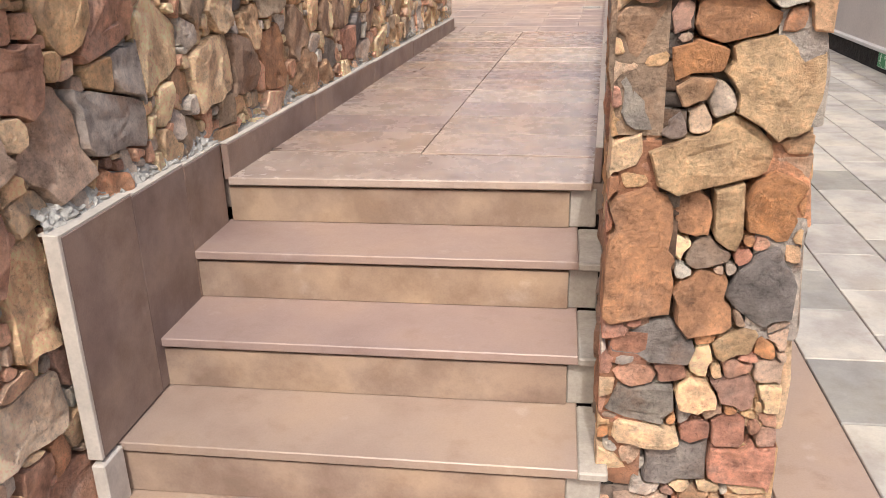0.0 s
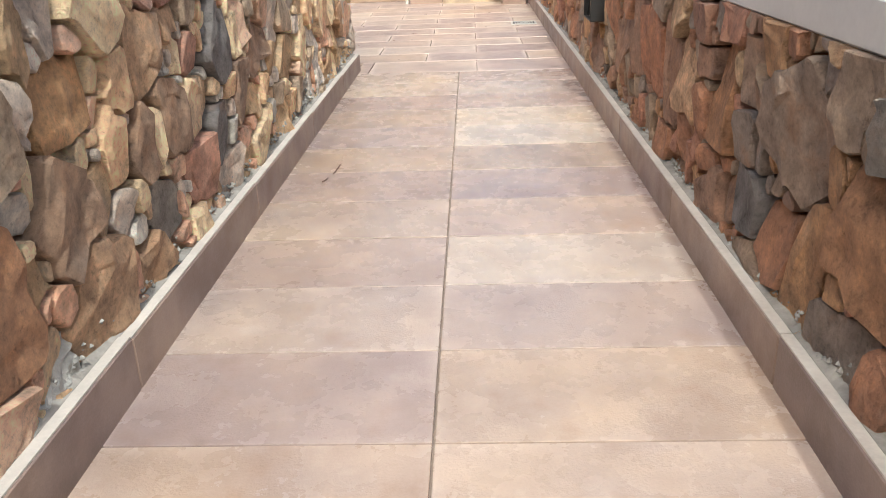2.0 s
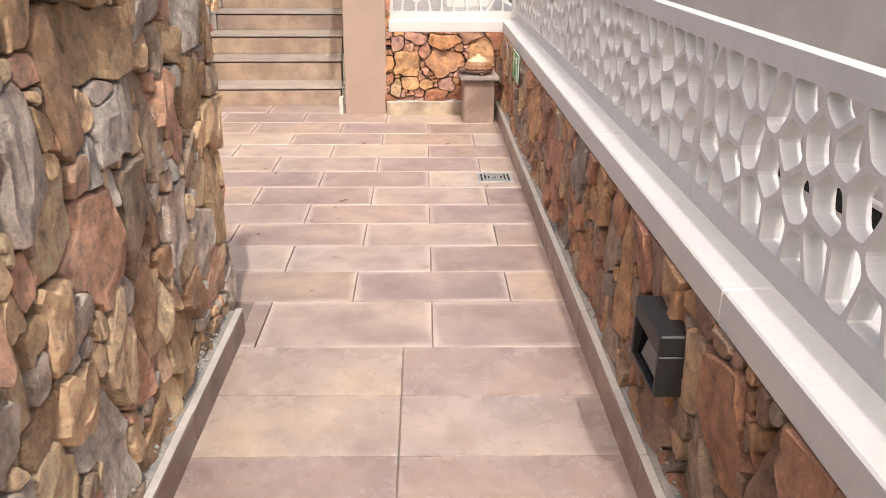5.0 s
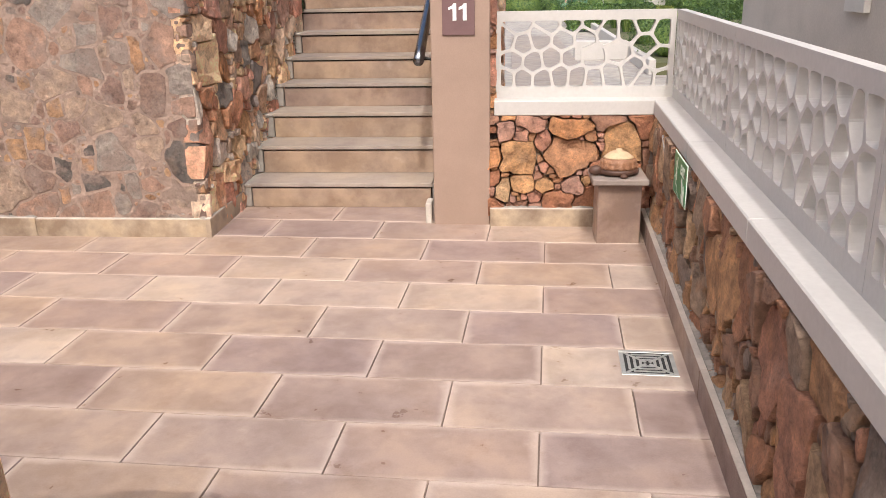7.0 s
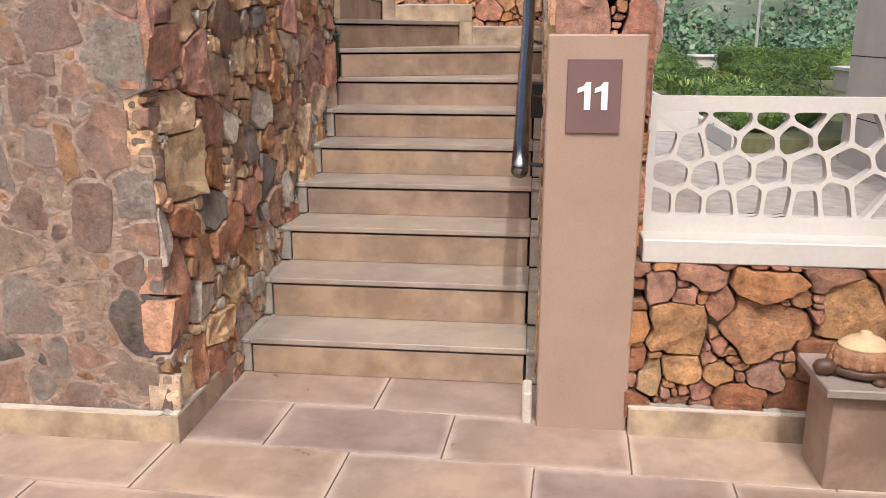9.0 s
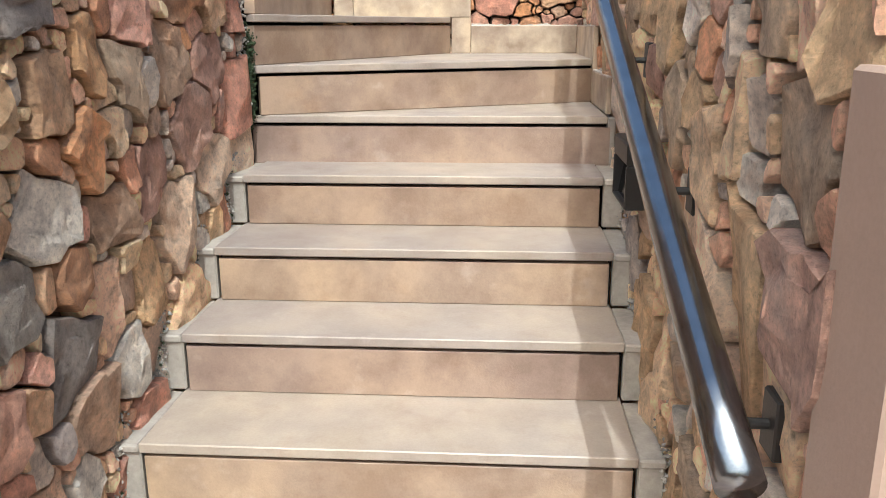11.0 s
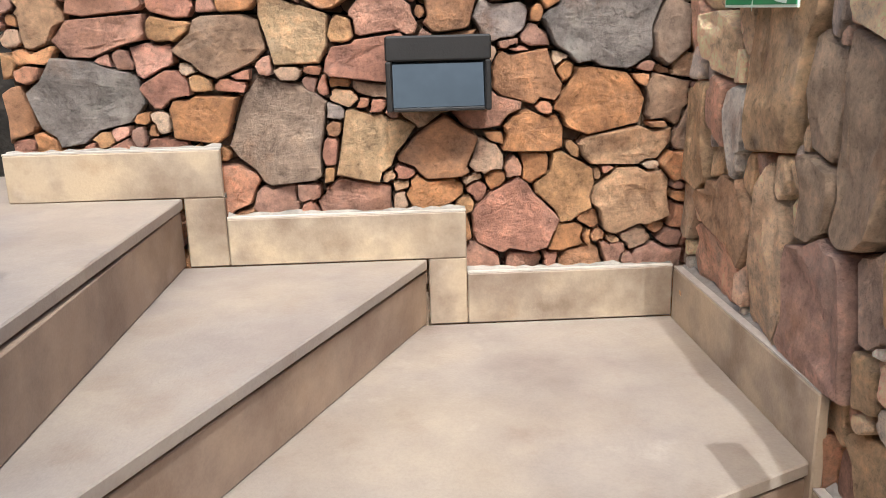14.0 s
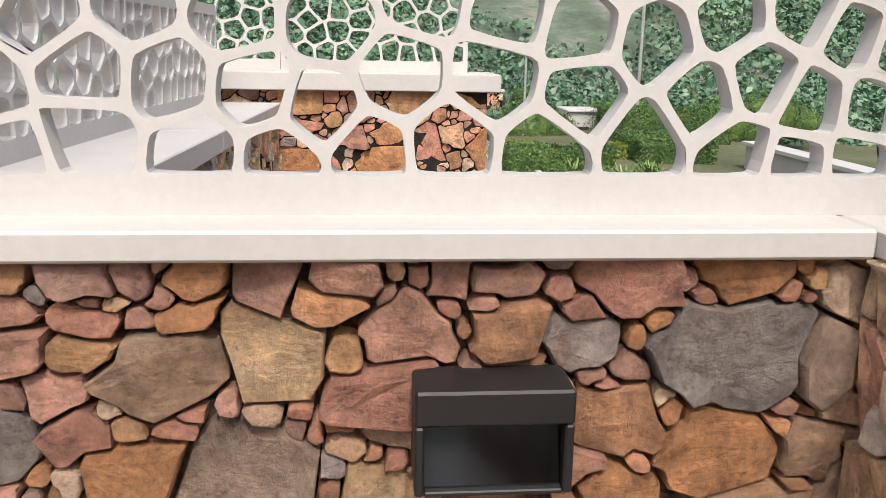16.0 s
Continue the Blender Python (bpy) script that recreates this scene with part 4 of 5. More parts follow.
def fence_panel(parent, p0, p1, out, z0, z1, seed, thick=0.045, low=0.055, high=0.045, strut=0.0075, end=0.02):
    """One pierced panel: a web of rounded cells between plain bands, through its whole thickness."""
    r = random.Random(seed)
    p0, p1 = Vector((*p0, 0)), Vector((*p1, 0))
    d, w = (p1 - p0).normalized(), (p1 - p0).length
    o = Vector((*out, 0)).normalized()
    h = z1 - z0
    seen = {}

    def put(a, u, k):
        key = (round(a, 4), round(u, 4), k)
        if key in seen and seen[key][0] is verts:
            return seen[key][1]
        seen[key] = (verts, len(verts))
        verts.append(p0 + d * a + o * (-thick if k else 0.0) + Vector((0, 0, z0 + u)))
        return len(verts) - 1

    def quad_band(a0, a1, u0, u1):
        i = [put(a, u, k) for k in (0, 1) for a, u in ((a0, u0), (a1, u0), (a1, u1), (a0, u1))]
        faces.extend([(i[0], i[1], i[2], i[3]), (i[7], i[6], i[5], i[4]), (i[0], i[4], i[5], i[1]), (i[3], i[2], i[6], i[7]), (i[0], i[3], i[7], i[4]), (i[1], i[5], i[6], i[2])])

    bands = []
    for nm, rect in (("bottom_band", (0, w, 0, low)), ("top_band", (0, w, h - high, h)), ("end_band", (0, end, low, h - high)), ("end_band", (w - end, w, low, h - high))):
        verts, faces = [], []
        quad_band(*rect)
        bands.append((nm, verts, faces))
    verts, faces = [], []
    for poly in even_cells(w - 2 * end, h - low - high, 0.098, r):
        poly = [(x + end, y + low) for x, y in poly]
        ins = inset(poly, strut)
        area = 0 if ins is None else abs(sum(a[0] * b[1] - b[0] * a[1] for a, b in zip(ins, ins[1:] + ins[:1]))) / 2
        if ins is None or area < 0.0003:
            i0, i1 = [put(x, y, 0) for x, y in poly], [put(x, y, 1) for x, y in poly]
            faces.append(tuple(i0))
            faces.append(tuple(i1[::-1]))
            continue
        hole = rounded(soft_corners(ins, 0.009), 0.26)
        if sum(a[0] * b[1] - b[0] * a[1] for a, b in zip(poly, poly[1:] + poly[:1])) < 0:
            poly, hole = poly[::-1], hole[::-1]
        cx, cy = sum(p[0] for p in hole) / len(hole), sum(p[1] for p in hole) / len(hole)
        ring = [((math.atan2(y - cy, x - cx)), x, y) for x, y in hole]
        ring.sort()
        outer = sorted((math.atan2(y - cy, x - cx), x, y) for x, y in poly)
        for k in (0, 1):
            hi, oi = [put(x, y, k) for _, x, y in ring], [put(x, y, k) for _, x, y in outer]
            a, b, na, nb = 0, 0, len(hi), len(oi)
            while a < na or b < nb:
                ta = ring[a + 1][0] if a + 1 < na else ring[(a + 1) % na][0] + math.tau
                tb = outer[b + 1][0] if b + 1 < nb else outer[(b + 1) % nb][0] + math.tau
                if b >= nb or (a < na and ta <= tb):
                    f = (hi[a % na], oi[b % nb], hi[(a + 1) % na])
                    a += 1
                else:
                    f = (hi[a % na], oi[b % nb], oi[(b + 1) % nb])
                    b += 1
                faces.append(f if k == 0 else f[::-1])
            if k == 0:
                first = hi
        for q in range(len(first)):
            e = (q + 1) % len(first)
            faces.append((first[q], first[e], hi[e], hi[q]))
    turn = (d.cross(Vector((0, 0, 1)))).dot(o) < 0
    web = child("pierced_panel", mesh_of(verts, [f[::-1] for f in faces] if turn else faces, WHITE), parent)
    for nm, vs, fs in bands:
        child(nm, mesh_of(vs, [f[::-1] for f in fs] if turn else fs, WHITE), web)
    return web


def fence(name, label, a, b, out, z0, z1, count, seed, **kw):
    h = holder(name, label, "fence", "white pierced fences")
    for k in range(count):
        pa, pb = lerp2(a, b)(k / count), lerp2(a, b)((k + 1) / count)
        g = (Vector(pb) - Vector(pa)).normalized() * 0.0015
        fence_panel(h, tuple(Vector(pa) + g), tuple(Vector(pb) - g), out, z0, z1, seed + k, **kw)
    return h


FO = 0.165
fence("fence", "long white concrete fence pierced with rounded cells", (right_x(ya) + FO, ya + 0.06), (right_x(8.56) + FO, 8.56), (-1, SKEW), CZ1, FTOP, 6, 11)
fence("fence", "short white pierced concrete fence above the stone wall", (-0.425, 8.555), (right_x(8.56) + FO - 0.002, 8.555), (0, -1), CZ1, FTOP, 1, 31)
fence("fence", "white pierced concrete fence over the turning steps", (-2.235, 11.90), (-0.665, 11.90), (0, -1), SZ1, SZ1 + 0.48, 1, 41)
fence("fence", "white pierced concrete fence on the stair wall", (-0.66, 8.6), (-0.66, 11.898), (-1, 0), SZ1, SZ1 + 0.48, 2, 51)

# ---- things on the landing ----
pillar = holder("pillar", "brown rendered pillar carrying a number plate", "pillar", kind="structure")
part("shaft", box(-0.79, -0.457, 8.41, 8.585, -0.01, 1.434, 0.006), PILLAR, pillar)
plate = holder("number_plate", "plum-brown plate with the white number 11", "sign")
part("board", box(-0.722, -0.541, 8.40, 8.4085, 1.106, 1.354, 0.002), PLATE, plate)
for x in (-0.660, -0.603):
    one = bmesh.new()
    outline = [(-0.003, -0.046), (0.018, -0.046), (0.018, 0.046), (0.002, 0.046), (-0.006, 0.034), (-0.026, 0.026), (-0.026, 0.010), (-0.003, 0.018)]
    rims = [[one.verts.new((x + u, yy, 1.232 + v)) for u, v in outline] for yy in (8.3965, 8.3995)]
    one.faces.new(rims[0])
    one.faces.new(rims[1][::-1])
    for k in range(8):
        one.faces.new((rims[0][(k + 1) % 8], rims[0][k], rims[1][k], rims[1][(k + 1) % 8]))
    bmesh.ops.recalc_face_normals(one, faces=one.faces)
    part("digit", one, NUMBER, plate, "white digit 1")

pedestal = holder("pedestal", "small buff sandstone pedestal with an overhanging slab", "pedestal")
part("block", box(0.14, 0.375, 8.07, 8.30, -0.005, 0.335, 0.004), SKIRT, pedestal)
part("top_slab", box(0.105, 0.405, 8.03, 8.345, 0.335, 0.365, 0.004), TREAD, pedestal, "pale stone slab")


def lathe(profile, sides, center, sx=1.0, sy=1.0):
    bm, rings = bmesh.new(), []
    for r, z in profile:
        rings.append([bm.verts.new((center[0] + sx * r * math.cos(k * math.tau / sides), center[1] + sy * r * math.sin(k * math.tau / sides), center[2] + z)) for k in range(sides)])
    for a, b in zip(rings, rings[1:]):
        for k in range(sides):
            bm.faces.new((a[k], a[(k + 1) % sides], b[(k + 1) % sides], b[k]))
    bm.faces.new(rings[0][::-1])
    bm.faces.new(rings[-1])
    return bm


turtle = holder("turtle_pot", "terracotta turtle pot with a pale lid on the pedestal", "ornament")
TC = (0.255, 8.18, 0.366)
part("body", lathe([(0.085, 0.0), (0.112, 0.012), (0.114, 0.03), (0.104, 0.036)], 28, TC, 1.0, 0.85), CLAY_DARK, turtle, "dark clay rim", True)
part("shell", lathe([(0.1, 0.034), (0.104, 0.045), (0.099, 0.07), (0.082, 0.095)], 28, TC, 1.0, 0.85), CLAY, turtle, "scaled terracotta shell", True)
part("lid", lathe([(0.084, 0.093), (0.08, 0.1), (0.05, 0.122), (0.018, 0.134), (0.018, 0.142), (0.005, 0.145)], 24, TC, 1.0, 0.85), CLAY_PALE, turtle, "pale clay lid with a knob", True)
part("head", lathe([(0.008, -0.002), (0.026, 0.008), (0.032, 0.025), (0.024, 0.043), (0.006, 0.05)], 14, (TC[0] - 0.125, TC[1] - 0.03, TC[2] + 0.004), 1.25, 0.9), CLAY_DARK, turtle, "dark clay head", True)
part("foot", lathe([(0.02, 0.0), (0.022, 0.01), (0.01, 0.02)], 12, (TC[0] + 0.02, TC[1] - 0.098, TC[2])), CLAY_DARK, turtle, "dark clay foot", True)
for row, (rr, zz) in enumerate(((0.104, 0.05), (0.096, 0.074))):
    for k in range(16):
        a = (k + 0.5 * row) * math.tau / 16
        c = Vector((TC[0] + rr * math.cos(a), TC[1] + 0.85 * rr * math.sin(a), TC[2] + zz))
        part("scale", lathe([(0.014, -0.004), (0.012, 0.002), (0.004, 0.004)], 6, (0, 0, 0)), CLAY, turtle).matrix_basis = Matrix.Translation(c) @ Vector((math.cos(a), math.sin(a), 0.35)).to_track_quat("Z", "Y").to_matrix().to_4x4()

pipe = holder("drain_pipe", "short bent white plastic pipe set in the stone wall", "pipe")
part("bend", tube([(0.475, 7.99, 0.625), (0.448, 7.959, 0.617), (0.444, 7.915, 0.603), (0.443, 7.873, 0.581), (0.441, 7.82, 0.54), (0.439, 7.778, 0.494)], 0.008, 10), WHITE, pipe, "", True)
part("skirting_end", box(-0.845, -0.808, 8.43, 8.56, -0.005, 0.125, 0.006), EDGE, pillar, "pale broken skirting end")

drain = holder("floor_drain", "square pale metal floor drain grating set in the slabs", "drain")
dm = Matrix.Translation((*uv_xy(-0.13, 6.575), 0)) @ Matrix.Rotation(-ANG, 4, "Z")
for ob in (part("pan", box(-0.1, 0.1, -0.1, 0.1, -0.001, 0.0012, 0), DARK, drain, "dark drain pan"),):
    ob.matrix_basis = dm
for x0, x1, y0, y1 in ((-0.105, 0.105, -0.105, -0.088), (-0.105, 0.105, 0.088, 0.105), (-0.105, -0.088, -0.088, 0.088), (0.088, 0.105, -0.088, 0.088)):
    part("frame_bar", box(x0, x1, y0, y1, 0.0, 0.004, 0.001), STEEL, drain).matrix_basis = dm
for ring, n in ((0.072, 1), (0.05, 1), (0.028, 1)):
    for s in (0, 1, 2, 3):
        ob = part("grate_bar", box(-ring * 0.8, ring * 0.8, ring - 0.006, ring + 0.004, 0.001, 0.0035, 0), STEEL, drain)
        ob.matrix_basis = dm @ Matrix.Rotation(s * math.pi / 2, 4, "Z")
for s in range(4):
    ob = part("grate_bar", box(0.01, 0.118, -0.005, 0.005, 0.001, 0.0036, 0), STEEL, drain)
    ob.matrix_basis = dm @ Matrix.Rotation(s * math.pi / 2 + math.pi / 4, 4, "Z")


def exit_sign(m, w, h, words=True):
    """A green exit board in the plane x (along), z (up), facing -y."""
    s = holder("exit_sign", "green exit sign with pale border, word and arrow", "sign", "exit signs")
    part("board", box(-w / 2, w / 2, 0.0, 0.004, -h / 2, h / 2, 0.0008), SIGN_PALE, s, "pale sign board")
    part("field", box(-w / 2 + 0.005, w / 2 - 0.005, -0.0012, 0.0, -h / 2 + 0.005, h / 2 - 0.005, 0), GREEN, s, "green printed field")
    me = text_mesh("EXIT", h * 0.3, 0.0006, 0.002)
    me.materials.append(SIGN_PALE)
    child("word", me, s, "pale word EXIT").matrix_basis = Matrix.Translation((w * 0.2, -0.0018, h * 0.23)) @ Matrix.Rotation(math.pi / 2, 4, "X")
    arrow = prism([(-0.011, 0.05), (0.011, 0.05), (0.011, -0.012), (0.03, 0.008), (0.03, -0.02), (0, -0.05), (-0.03, -0.02), (-0.03, 0.008), (-0.011, -0.012)], 0, 0.001, 0)
    a = part("arrow", arrow, SIGN_PALE, s, "pale arrow pointing down the steps")
    a.matrix_basis = Matrix.Translation((w * 0.27, -0.0014, -h * 0.2)) @ Matrix.Rotation(math.pi / 2, 4, "X") @ Matrix.Rotation(radians(40), 4, "Z") @ Matrix.Scale(h / 0.15, 4)
    u = h * 0.14
    for k in range(3):
        part("stair_line", box(-w * 0.43 + k * w * 0.12, -w * 0.31 + k * w * 0.12, -0.002, -0.0014, -h * 0.12 - k * u - 0.0012, -h * 0.12 - k * u + 0.0012, 0), SIGN_PALE, s)
        part("stair_line", box(-w * 0.31 + k * w * 0.12 - 0.0012, -w * 0.31 + k * w * 0.12 + 0.0012, -0.002, -0.0014, -h * 0.12 - (k + 1) * u, -h * 0.12 - k * u, 0), SIGN_PALE, s)
    for (x, z, ln, wd, turn) in ((-0.27, 0.19, 0.26, 0.055, -20), (-0.3, -0.02, 0.2, 0.035, -50), (-0.24, -0.03, 0.22, 0.035, 8), (-0.18, 0.2, 0.12, 0.025, 60), (-0.345, 0.22, 0.14, 0.025, -25)):
        bar = part("pictogram_bar", box(-h * wd, h * wd, -0.002, -0.0014, -h * ln / 2, h * ln / 2, 0), SIGN_PALE, s)
        bar.matrix_basis = Matrix.Translation((w * x, 0, h * z)) @ Matrix.Rotation(radians(-turn), 4, "Y")
    dot = part("pictogram_dot", lathe([(h * 0.055, 0), (h * 0.055, 0.0006)], 14, (0, 0, 0)), SIGN_PALE, s)
    dot.matrix_basis = Matrix.Translation((-w * 0.225, -0.0014, h * 0.37)) @ Matrix.Rotation(math.pi / 2, 4, "X")
    s.matrix_basis = m
    return s


# one on the low wall, one on the stair wall, one far off on the boundary wall
exit_sign(Matrix.Translation((right_x(7.19) + 0.026, 7.19, 0.58)) @ Matrix.Rotation(-math.pi / 2 - ANG, 4, "Z"), 0.345, 0.185)
exit_sign(Matrix.Translation((-0.812, 11.347, 2.15)) @ Matrix.Rotation(-math.pi / 2, 4, "Z") @ Matrix.Rotation(radians(1.5), 4, "Y"), 0.31, 0.15)


def wall_lamp(m, w=0.235, h=0.165, d=0.075):
    """A black bulkhead lamp: box with a hood over a recessed sloping glass; built facing -y, back at y = 0."""
    L = holder("wall_lamp", "black metal wall lamp with a hooded dark glass", "wall lamp", "black wall lamps")
    part("hood", box(-w / 2, w / 2, -d, 0.03, h * 0.17, h / 2, 0.004), BLACK, L)
    part("cheek", box(-w / 2, -w / 2 + 0.014, -d, 0.03, -h / 2, h * 0.168, 0.003), BLACK, L)
    part("cheek", box(w / 2 - 0.014, w / 2, -d, 0.03, -h / 2, h * 0.168, 0.003), BLACK, L)
    part("sill", box(-w / 2 + 0.0145, w / 2 - 0.0145, -d, 0.03, -h / 2, -h / 2 + 0.008, 0.002), BLACK, L)
    part("back_plate", box(-w / 2 + 0.0145, w / 2 - 0.0145, -0.012, 0.03, -h / 2 + 0.009, h * 0.168, 0.002), BLACK, L)
    v = [(-w / 2 + 0.015, -d + 0.014, -h / 2 + 0.009), (w / 2 - 0.015, -d + 0.014, -h / 2 + 0.009), (w / 2 - 0.015, -d + 0.03, h * 0.165), (-w / 2 + 0.015, -d + 0.03, h * 0.165)]
    v += [(x, y + 0.004, z) for x, y, z in v]
    child("glass", mesh_of(v, [(0, 1, 2, 3), (7, 6, 5, 4), (0, 4, 5, 1), (1, 5, 6, 2), (2, 6, 7, 3), (3, 7, 4, 0)], LENS), L, "dark glossy lamp glass")
    L.matrix_basis = m
    return L


lamp = wall_lamp(Matrix.Translation((-1.367, 11.79, 1.958)))
copy_thing(lamp, Matrix.Translation((-0.775, 9.82, 1.11)) @ Matrix.Rotation(-math.pi / 2, 4, "Z"))
copy_thing(lamp, Matrix.Translation((right_x(3.52) + 0.05, 3.52, 0.465)) @ Matrix.Rotation(-math.pi / 2 - ANG, 4, "Z"))

rail = holder("handrail", "round black metal handrail bracketed to the stair wall", "handrail")
RX = -0.876
rp = [Vector((RX, 8.542, 0.951)), Vector((RX, 10.02, 1.52)), Vector((RX, 10.7, 1.93)), Vector((RX + 0.01, 11.2, 2.1))]
fine = [rp[0] + (rp[1] - rp[0]) * (i / 10) for i in range(11)] + [rp[1] + (rp[2] - rp[1]) * (i / 6) for i in range(1, 7)]
part("tube", tube(fine, 0.031, 24), GLOSS_BLACK, rail, "", True)
for q in (0.12, 0.5, 0.9):
    c = rp[0].lerp(rp[1], q)
    part("bracket", tube([(c.x, c.y, c.z - 0.02), (c.x + 0.01, c.y, c.z - 0.06), (c.x + 0.06, c.y, c.z - 0.075), (-0.76, c.y, c.z - 0.075)], 0.008, 10), BLACK, rail)
    part("wall_flange", box(-0.79, -0.76, c.y - 0.03, c.y + 0.03, c.z - 0.12, c.z - 0.03, 0.003), BLACK, rail)

for pts in ([(-0.963, 2.387, 0.004), (-0.953, 2.45, 0.006), (-0.949, 2.506, 0.004)], [(-0.991, 2.293, 0.004), (-0.98, 2.315, 0.005), (-0.978, 2.338, 0.004)], [(-1.225, 0.391, 0.004), (-1.21, 0.393, 0.006), (-1.19, 0.401, 0.004)]):
    twig = holder("twig", "small dry brown twig on the paving", "twig", "fallen twigs")
    part("stem", tube(pts, 0.0022, 6), CLAY_DARK, twig)

# ---- street side: pavers, boundary wall ----
street = tagged(new("pavement", mesh_of([(-1.4, -4.5, GZ - 0.012), (3.2, -4.5, GZ - 0.012), (3.2, 12, GZ - 0.012), (-1.4, 12, GZ - 0.012)], [(0, 1, 2, 3)], GROUT)), "grey stone street pavers", "pavement", kind="structure")
rng = random.Random(9)
shared = {}
for i in range(24):
    for j in range(8):
        x0, y0 = 0.78 + j * 0.3, -1.6 + i * 0.42 + (0.21 if j % 2 else 0)
        key = rng.randrange(4)
        if key not in shared:
            vs = [(0.003, 0.003, -0.02), (0.297, 0.003, -0.02), (0.297, 0.417, -0.02), (0.003, 0.417, -0.02)]
            vs += [(x, y, -0.003) for x, y, _ in vs] + [(x + (0.15 - x) * 0.02, y + (0.21 - y) * 0.015, 0.0005 * key) for x, y, _ in vs]
            shared[key] = mesh_of(vs, [(8, 9, 10, 11)] + [(b + a, b + (a + 1) % 4, b + 4 + (a + 1) % 4, b + 4 + a) for b in (0, 4) for a in range(4)], PAVER_GREY)
        child("paver", shared[key], street, "", (x0, y0, GZ))
part("edge_strip", box(0.50, 0.775, -2.0, 9.0, GZ - 0.02, GZ + 0.003, 0.002), TREAD_PINK, street, "pink sandstone edge strip")
part("apron", box(-1.35, 0.49, -4.4, -0.92, GZ - 0.03, GZ + 0.001, 0.002), TREAD_PINK, street, "pink sandstone apron before the steps")

boundary = tagged(new("wall_boundary"), "tall grey-beige stucco wall along the street", "wall", kind="structure")
part("stucco", box(3.15, 6.5, 0.0, 16.9, GZ + 0.2, 4.6, 0.0), STUCCO, boundary)
part("plinth", box(3.12, 6.5, 0.0, 16.92, GZ - 0.03, GZ + 0.2, 0.0), GAP_SHADE_AND_PLINTH, boundary, "dark stone plinth")
part("ledge", box(3.08, 3.2, 0.0, 16.92, GZ + 0.2, GZ + 0.235, 0.004), WHITE, boundary, "white ledge above the plinth")
for z in (0.4, 1.15, 1.9, 2.65):
    part("panel_groove", box(3.147, 3.152, 0.0, 16.9, z, z + 0.012, 0.0), GAP_SHADE_AND_PLINTH, boundary, "dark panel groove")
far_box = holder("junction_box", "small white box on the grey wall", "box")
part("case", box(3.08, 3.149, 12.3, 12.8, 0.99, 1.2, 0.006), WHITE, far_box)
exit_sign(Matrix.Translation((3.115, 6.35, GZ + 0.12)) @ Matrix.Rotation(-math.pi / 2, 4, "Z"), 0.32, 0.15)
low_wall = tagged(new("wall_garden"), "low grey garden wall with white coping", "wall", kind="structure")
part("stucco", box(6.8, 7.1, 17.2, 28.4, -0.4, 0.52, 0.0), STUCCO, low_wall)
part("wall_coping", box(6.72, 7.2, 17.2, 28.5, 0.52, 0.6, 0.006), WHITE, low_wall, "white coping")

# ---- garden and hills beyond the fences ----
terrace = tagged(new("garden_terrace"), "paved garden terrace below the fence", "terrace", kind="structure")
part("paving", box(-3.2, 10.0, 8.8, 38, GZ - 0.04, -0.2, 0.0), PAVER_GREY, terrace)
part("walk", box(-0.3, 0.9, 8.8, 26, -0.2, -0.16, 0.004), TREAD, terrace, "pale walk")
part("bed_kerb", box(1.9, 2.02, 17.5, 33, -0.2, 0.05, 0.01), WHITE, terrace, "white planter kerb")
part("bed_soil", box(2.02, 9.0, 17.5, 37, -0.3, 0.0, 0.0), SOIL, terrace, "planting soil")
part("cross_wall", box(0.9, 1.9, 20.0, 20.3, -0.2, 0.15, 0.01), WHITE, terrace, "low white kerb")


def leafy(name, label, cat, blobs, n, size, mat, seed, group=""):
    """A shrub of many small leaves gathered on lobes (centre, radii)."""
    r = random.Random(seed)
    vs, fs = [], []
    for (cx, cy, cz), (rx, ry, rz) in blobs:
        for _ in range(n):
            d = Vector((r.gauss(0, 1), r.gauss(0, 1), r.gauss(0, 1))).normalized()
            if d.z < -0.5:
                d.z = -d.z
            k = r.uniform(0.72, 1.0) + 0.22 * noise.noise(d * 2.6 + Vector((cx, cy, cz)))
            p = Vector((cx + d.x * rx * k, cy + d.y * ry * k, cz + d.z * rz * k))
            t = d.orthogonal().normalized()
            t.rotate(Matrix.Rotation(r.uniform(0, math.tau), 3, d))
            b = d.cross(t)
            s = size * r.uniform(0.6, 1.3)
            tip = p + (t * 1.5 + d * r.uniform(-0.3, 0.9)) * s
            i = len(vs)
            vs += [p - b * s * 0.45, p + t * s * 0.2 + d * s * 0.1, p + b * s * 0.45, tip]
            fs += [(i, i + 1, i + 3), (i + 1, i + 2, i + 3)]
    h = holder(name, label, cat, group)
    child("leaves", mesh_of(vs, fs, mat), h)
    for c, rad in blobs:
        lobe = bmesh.new()
        bmesh.ops.create_icosphere(lobe, subdivisions=2, radius=0.7)
        bmesh.ops.transform(lobe, matrix=Matrix.Translation(c) @ Matrix.Diagonal((*rad, 1)), verts=lobe.verts)
        part("inner_lobe", lobe, mat, h)
    return h


